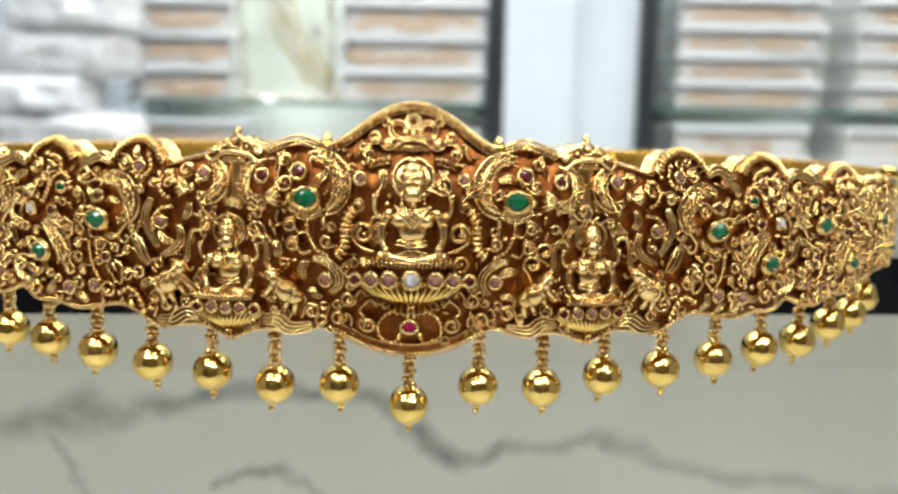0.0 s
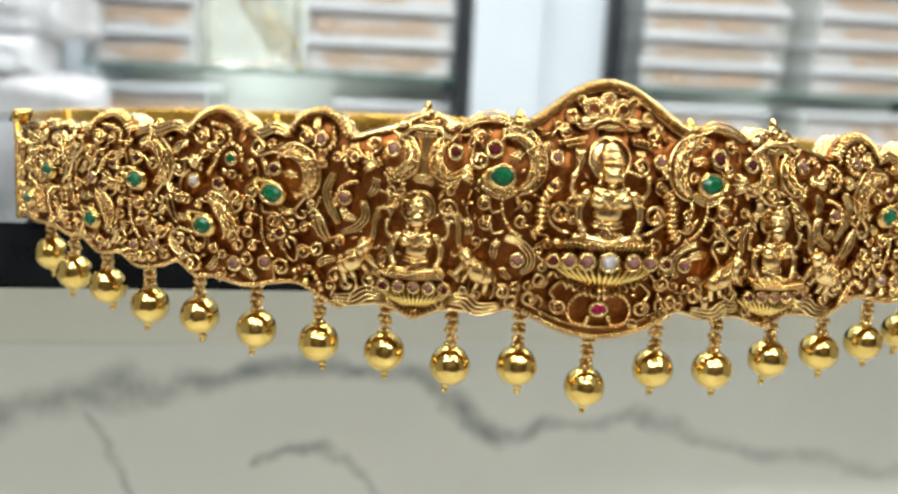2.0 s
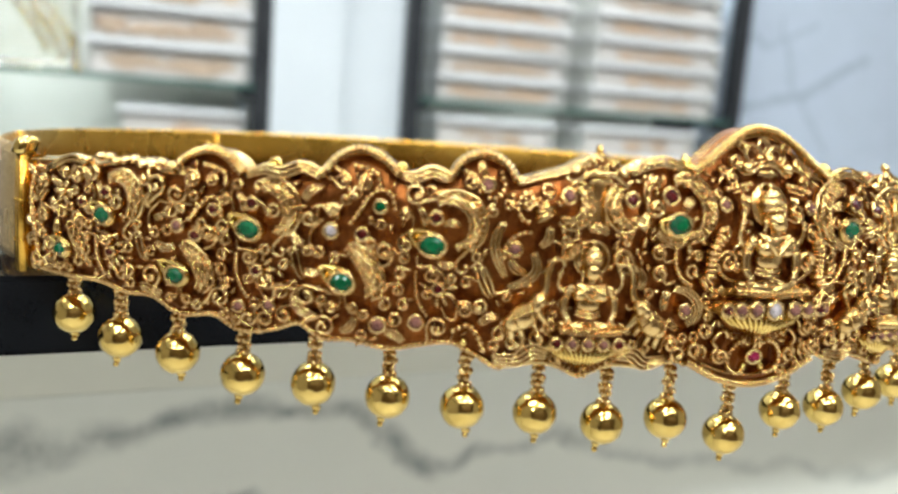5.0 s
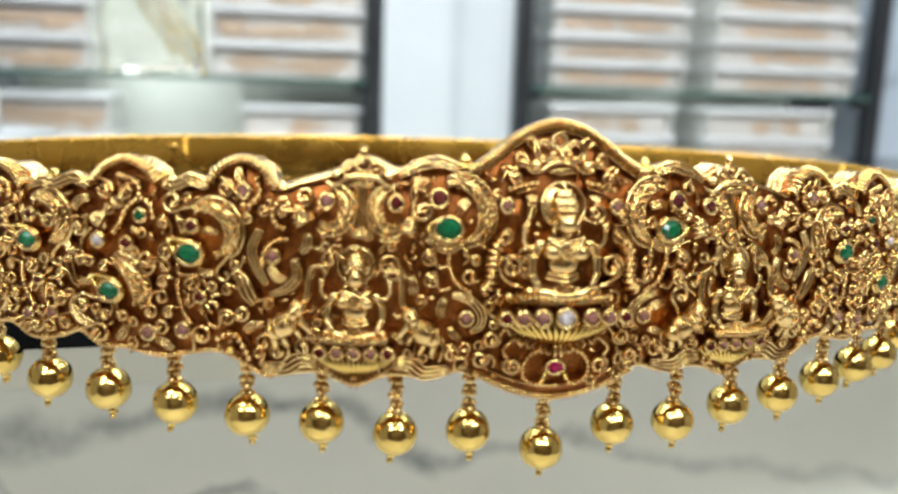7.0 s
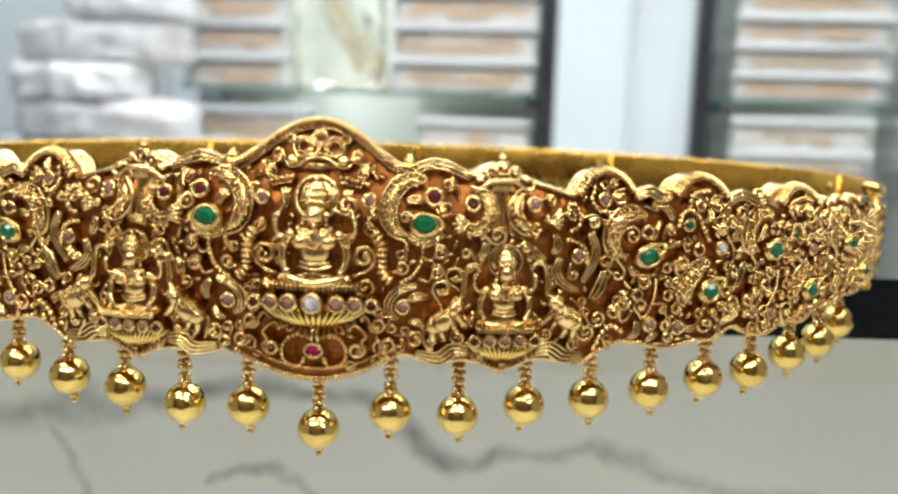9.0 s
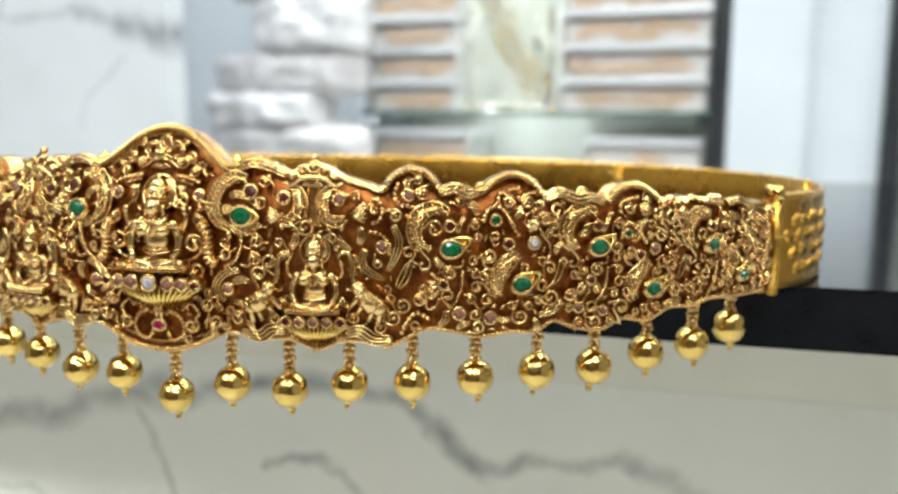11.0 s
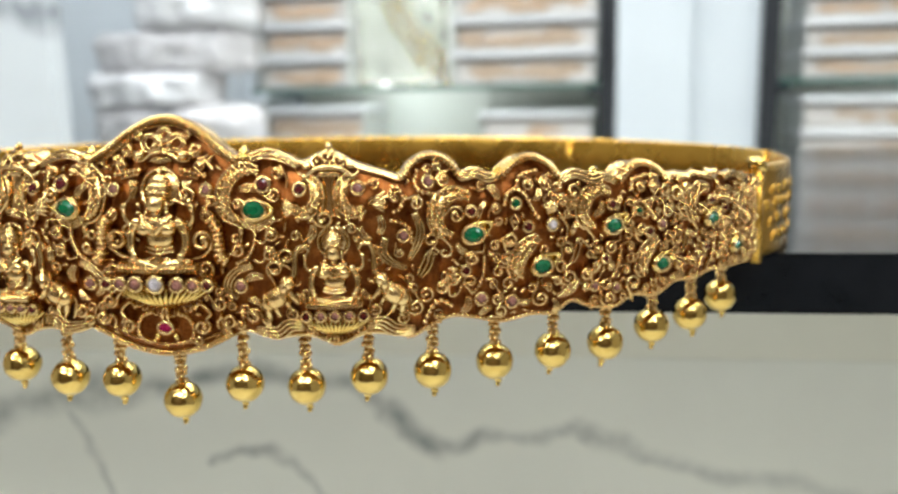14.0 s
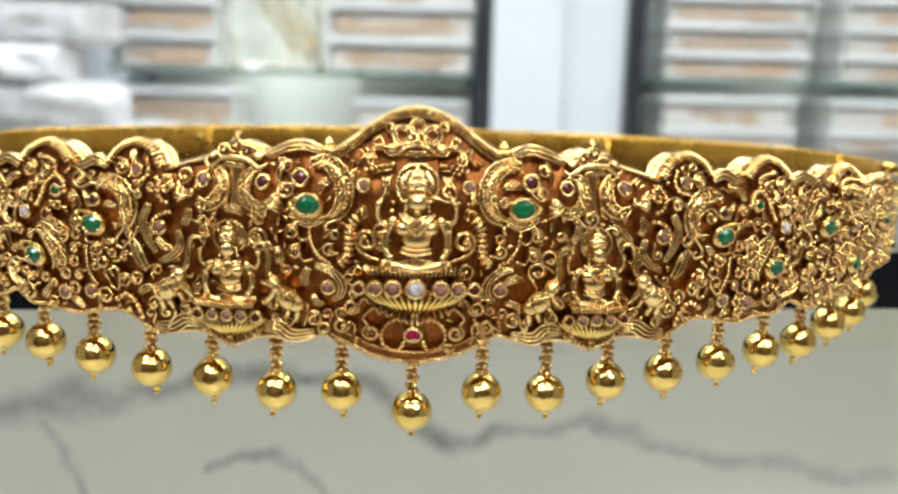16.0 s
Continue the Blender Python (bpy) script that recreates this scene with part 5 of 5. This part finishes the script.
    k = Kit(); k.ring(m * 110.4, 35.0, 1.6, 1.2, 0.5, 12, 5); k.blob(m * 110.4, 35.0, 1.8, 0.7); piece("finial", k, GOLD_BRIGHT)
    k = Kit()
    for j in range(9):
        k.blob(m * (134.0 + 2.4 * j), 32.6 + 0.5 * math.sin(j * 1.9), 1.6, 1.3, 0.95, 1.2, 25 * m)
    piece("crest_leaf", k, GOLD)
    strands([(m * 156.0, 31.4), (m * 161.0, 31.8), (m * 166.0, 29.6), (m * 170.0, 28.0)], 2, 1.0, 0.7, "crest_leaf")
    bead_line(L((173.0, 27.0), (174.6, 21.0), (173.2, 14.0), (171.6, 8.6)), 0.62)
    coil(169.6, 25.6, 1.7, 1, 60); coil(169.4, 18.6, 1.7, -1, 120); coil(170.2, 13.2, 1.4, 1, 30)
    k = Kit()
    for j in range(6):
        an = 60 * j
        k.blob(m * 163.0 + 2.0 * math.cos(radians(an)), 24.0 + 2.0 * math.sin(radians(an)), 2.2, 1.2, 0.8, 0.8, an)
    k.blob(m * 163.0, 24.0, 2.4, 1.0); piece("flower", k, GOLD, "six petalled gold flower"); claim(m * 163, 24, 3)

# scrolls, plumes, leaves and grains that fill the rest of the ground, large ones first
rng = random.Random(11)
for r, tries, slack in ((2.2, 2600, 0.84), (1.7, 2800, 0.80), (1.25, 2800, 0.80), (0.9, 1800, 0.85)):
    for m in (1, -1):
        for _ in range(tries):
            s = rng.uniform(5, 176)
            lo, hi = plate_low(s) + r * 0.9 + 0.6, plate_top(s) - r * 0.9 - 0.8
            z, turn, spin = rng.uniform(lo, hi), rng.uniform(0, 360), rng.choice((1, -1))
            kind = rng.random()
            if any((m * s - a) ** 2 + (z - b) ** 2 < (r + c * slack) ** 2 for a, b, c in TAKEN):
                continue
            s *= m
            if r >= 1.7 and kind < 0.35:
                c, q = math.cos(radians(turn)), math.sin(radians(turn))
                strands([(s - c * r, z - q * r), (s - 0.3 * q * r * spin, z + 0.3 * c * r * spin), (s + c * r, z + q * r)], 3, r * 0.34, 0.34)
                claim(s, z, r)
            elif r >= 1.2:
                scroll(s, z, r * 1.0, spin, turn, 1.15, 0.40, 2.1, 1.5, GOLD if kind > 0.6 else GOLD_FINE)
            elif r >= 0.9:
                leaf(s, z, r * 2.4, r * 1.1, turn % 180, 1.8)
            else:
                k = Kit(); k.blob(s, z, 1.8, r * 0.95, r * 0.95, 1.0)
                piece("grain", k, GOLD_FINE)
                claim(s, z, r)

# ---- clasps at both ends of the worked front ----
for m in (1, -1):
    a = Kit()
    a.box(m * 181.0 - 2.9, m * 181.0 + 2.9, 2.4, 31.0, -0.6, 0.6, 0.3)
    cl = piece("clasp", a, GOLD_BAND, "plain gold hinge clasp with a knob")
    a = Kit()
    for x, r in ((-0.9, 1.15), (1.0, 1.0)):
        a.tube([(m * (183.2 + x), 1.9, 1.6), (m * (183.2 + x), 16.0, 1.6), (m * (183.2 + x), 30.8, 1.6)], r, None, 14)
    piece("clasp_bar", a, GOLD_BAND, "plain upright gold bar", cl)
    for z in (9.5, 19.5):
        a = Kit()
        for x in (-0.9, 1.0):
            a.tube([(m * (183.2 + x), z - 0.25, 1.6), (m * (183.2 + x), z + 0.25, 1.6)], 1.28, None, 14)
        piece("bar_collar", a, GOLD_BAND, "", cl)
    a = Kit(); n = 16
    v, f = [], []
    for r, z in ((2.0, 30.8), (2.4, 31.2), (2.4, 33.6), (2.0, 34.6), (0.6, 35.0)):
        v += [(m * 183.2 + r * math.cos(2 * math.pi * i / n), z, 1.4 + r * math.sin(2 * math.pi * i / n)) for i in range(n)]
    for j in range(4):
        f += [(j * n + i, j * n + (i + 1) % n, (j + 1) * n + (i + 1) % n, (j + 1) * n + i) for i in range(n)]
    f.append(tuple(4 * n + i for i in range(n)))
    a.add(v, f); piece("clasp_knob", a, GOLD_BRIGHT, "", cl)

# ---- the plain band that closes the hoop behind ----
B0, B1 = 185.0, 2 * ROUND - 185.0


def bend_round(p):
    s = p[0] if p[0] <= ROUND else p[0] - 2 * ROUND
    run = max(0.0, min(p[0] - B0, B1 - p[0]))
    side = 0.5 + 0.5 * math.cos(math.pi * (p[0] - B0) / (B1 - B0))
    return bend((s, p[1], p[2] + (1.0 + 12.0 * side) * (1 - math.exp(-run / 32.0))))


k = Kit()
NB = 220
prof = [(2.6, 0.0), (3.4, 0.9), (5.0, 0.5), (29.6, 0.5), (31.4, 0.9), (32.4, 0.0), (31.6, -0.7), (3.4, -0.7)]
for i in range(NB + 1):
    s = B0 + (B1 - B0) * i / NB
    k.v += [(s, z, h) for z, h in prof]
for i in range(NB):
    for j in range(8):
        k.f.append((i * 8 + j, (i + 1) * 8 + j, (i + 1) * 8 + (j + 1) % 8, i * 8 + (j + 1) % 8))
k.flat = [False] * len(k.f)
outward(finish("band", k, GOLD_BAND, belt, "plain satin gold band at the back of the hoop", bend_round))
rng = random.Random(4)
for side in (0, 1):
    for c in range(int((B1 - B0) / 46)):
        s0 = B0 + 7 + c * 46
        k = Kit()
        for i in range(9):
            for j in range(4):
                if (i * 2 + j * 3) % 7 == 0:
                    continue
                s, z = s0 + 4.6 * i + (2.3 if j % 2 else 0) + rng.uniform(-0.5, 0.5), 9.0 + 5.0 * j + rng.uniform(-0.5, 0.5)
                q, turn = rng.uniform(1.7, 2.3), (38 if (i + j) % 2 else -32) + rng.uniform(-12, 12)
                if side == 0:
                    k.blob(s, z, 0.5, q * 1.25, q * 0.82, 0.95, turn)
                else:
                    k.blob(s, z * 0.8 + 1.0, -0.7, q * 1.25, q * 0.8, 0.45, turn)
        o = finish("embossed_panel", k, GOLD_BAND, belt, "low embossed leaf pattern" if side == 0 else "", bend_round)
        o["kind"] = "stuff"
for s in (B0 + 62, B1 - 62, B0 + 170, B1 - 170):
    k = Kit()
    k.tube([(s, 2.6, -0.6), (s, 17, -0.7), (s, 32.6, -0.6)], 0.9, None, 8)
    finish("hinge_pin", k, GOLD_BAND, belt, "", bend_round)
    k = Kit(); k.blob(s + 5, 27, -1.4, 1.5, 1.5, 1.2)
    finish("rivet", k, GOLD_BRIGHT, belt, "", bend_round)

# ---- bead drops along the lower edge ----
DROP_Z = (-19.4, -14.6, -15.3, -13.0, -12.2, -10.9, -9.6, -9.4, -6.8, -6.0, -3.2)


def drop(i, m, rng):
    s, zb = m * (16.2 * i + (2.0 + 0.035 * i * i - max(0.0, 1 - max(0, i - 3) / 3) if i else 0.0)), DROP_Z[i] - 3.0 - 0.03 * i
    c = Vector(bend((s, zb, -2.9))) * 1000
    top = plate_low(s) + 0.2
    if zb + 4.5 + 1.5 > top - 1.0:
        top = zb + 8.0
    a = Kit()
    n = max(2, round((top - (zb + 4.4)) / 1.7))
    step = (top - (zb + 4.6)) / n
    for j in range(n):
        z = zb + 5.2 + step * j
        for q in range(3):
            an = q * 2.0944 + j * 1.0472 + 0.4 * i
            a.blob(c.x + 0.95 * math.cos(an), c.y + 0.95 * math.sin(an), z + rng.uniform(-0.2, 0.2), 0.98 if j % 2 == 0 else 0.82)
    to_m = lambda p: (p[0] / 1000, p[1] / 1000, p[2] / 1000)
    cluster = a
    a = Kit()
    a.ring(c.x, c.y - 0.2, top + 0.6, 1.0, 0.35, 12, 5)
    a.tube([(c.x, c.y, zb + 4.0), (c.x, c.y, top + 0.5)], 0.4, None, 6)
    dr = finish("bead_drop", a, GOLD, belt, "gold bead hanging from a cluster of grains", to_m)
    finish("grain_stem", cluster, GOLD, dr, "", to_m)["kind"] = "stuff"
    a = Kit()
    tv, tf = BALL3
    R = 4.95
    seed = Vector((3.1 * i, 7.7 * m, 1.3 * i))
    dents = [R * (1 + 0.022 * noise.noise(Vector(p) * 2.4 + seed) + 0.019 * noise.noise(Vector(p) * 5.0 + seed)) for p in tv]
    a.add([(c.x + e * x, c.y + e * y, zb + e * z) for e, (x, y, z) in zip(dents, tv)], tf)
    finish("ball", a, GOLD_BRIGHT, dr, "polished round gold bead", to_m)
    a = Kit()
    a.ring(c.x, c.y, zb + 4.2, 1.5, 0.35, 14, 5)
    for q in range(8):
        a.blob(c.x + 1.9 * math.cos(q * 0.785), c.y + 1.9 * math.sin(q * 0.785), zb + 4.0, 0.42)
    finish("bead_cap", a, GOLD, dr, "", to_m)
    a = Kit()
    tx, ty = rng.uniform(-1.1, 1.1), rng.uniform(-0.5, 0.5)
    a.blob(c.x + tx, c.y + ty, zb - 5.0, 1.0); a.blob(c.x + tx * 1.2, c.y + ty, zb - 6.4, 0.75); a.blob(c.x + tx * 1.2 + 0.6, c.y + ty, zb - 5.5, 0.6)
    finish("bead_tip", a, GOLD_BRIGHT, dr, "", to_m)


BALL3 = ico(4)
rng = random.Random(9)
for i in range(11):
    for m in ((1,) if i == 0 else (1, -1)):
        drop(i, m, rng)
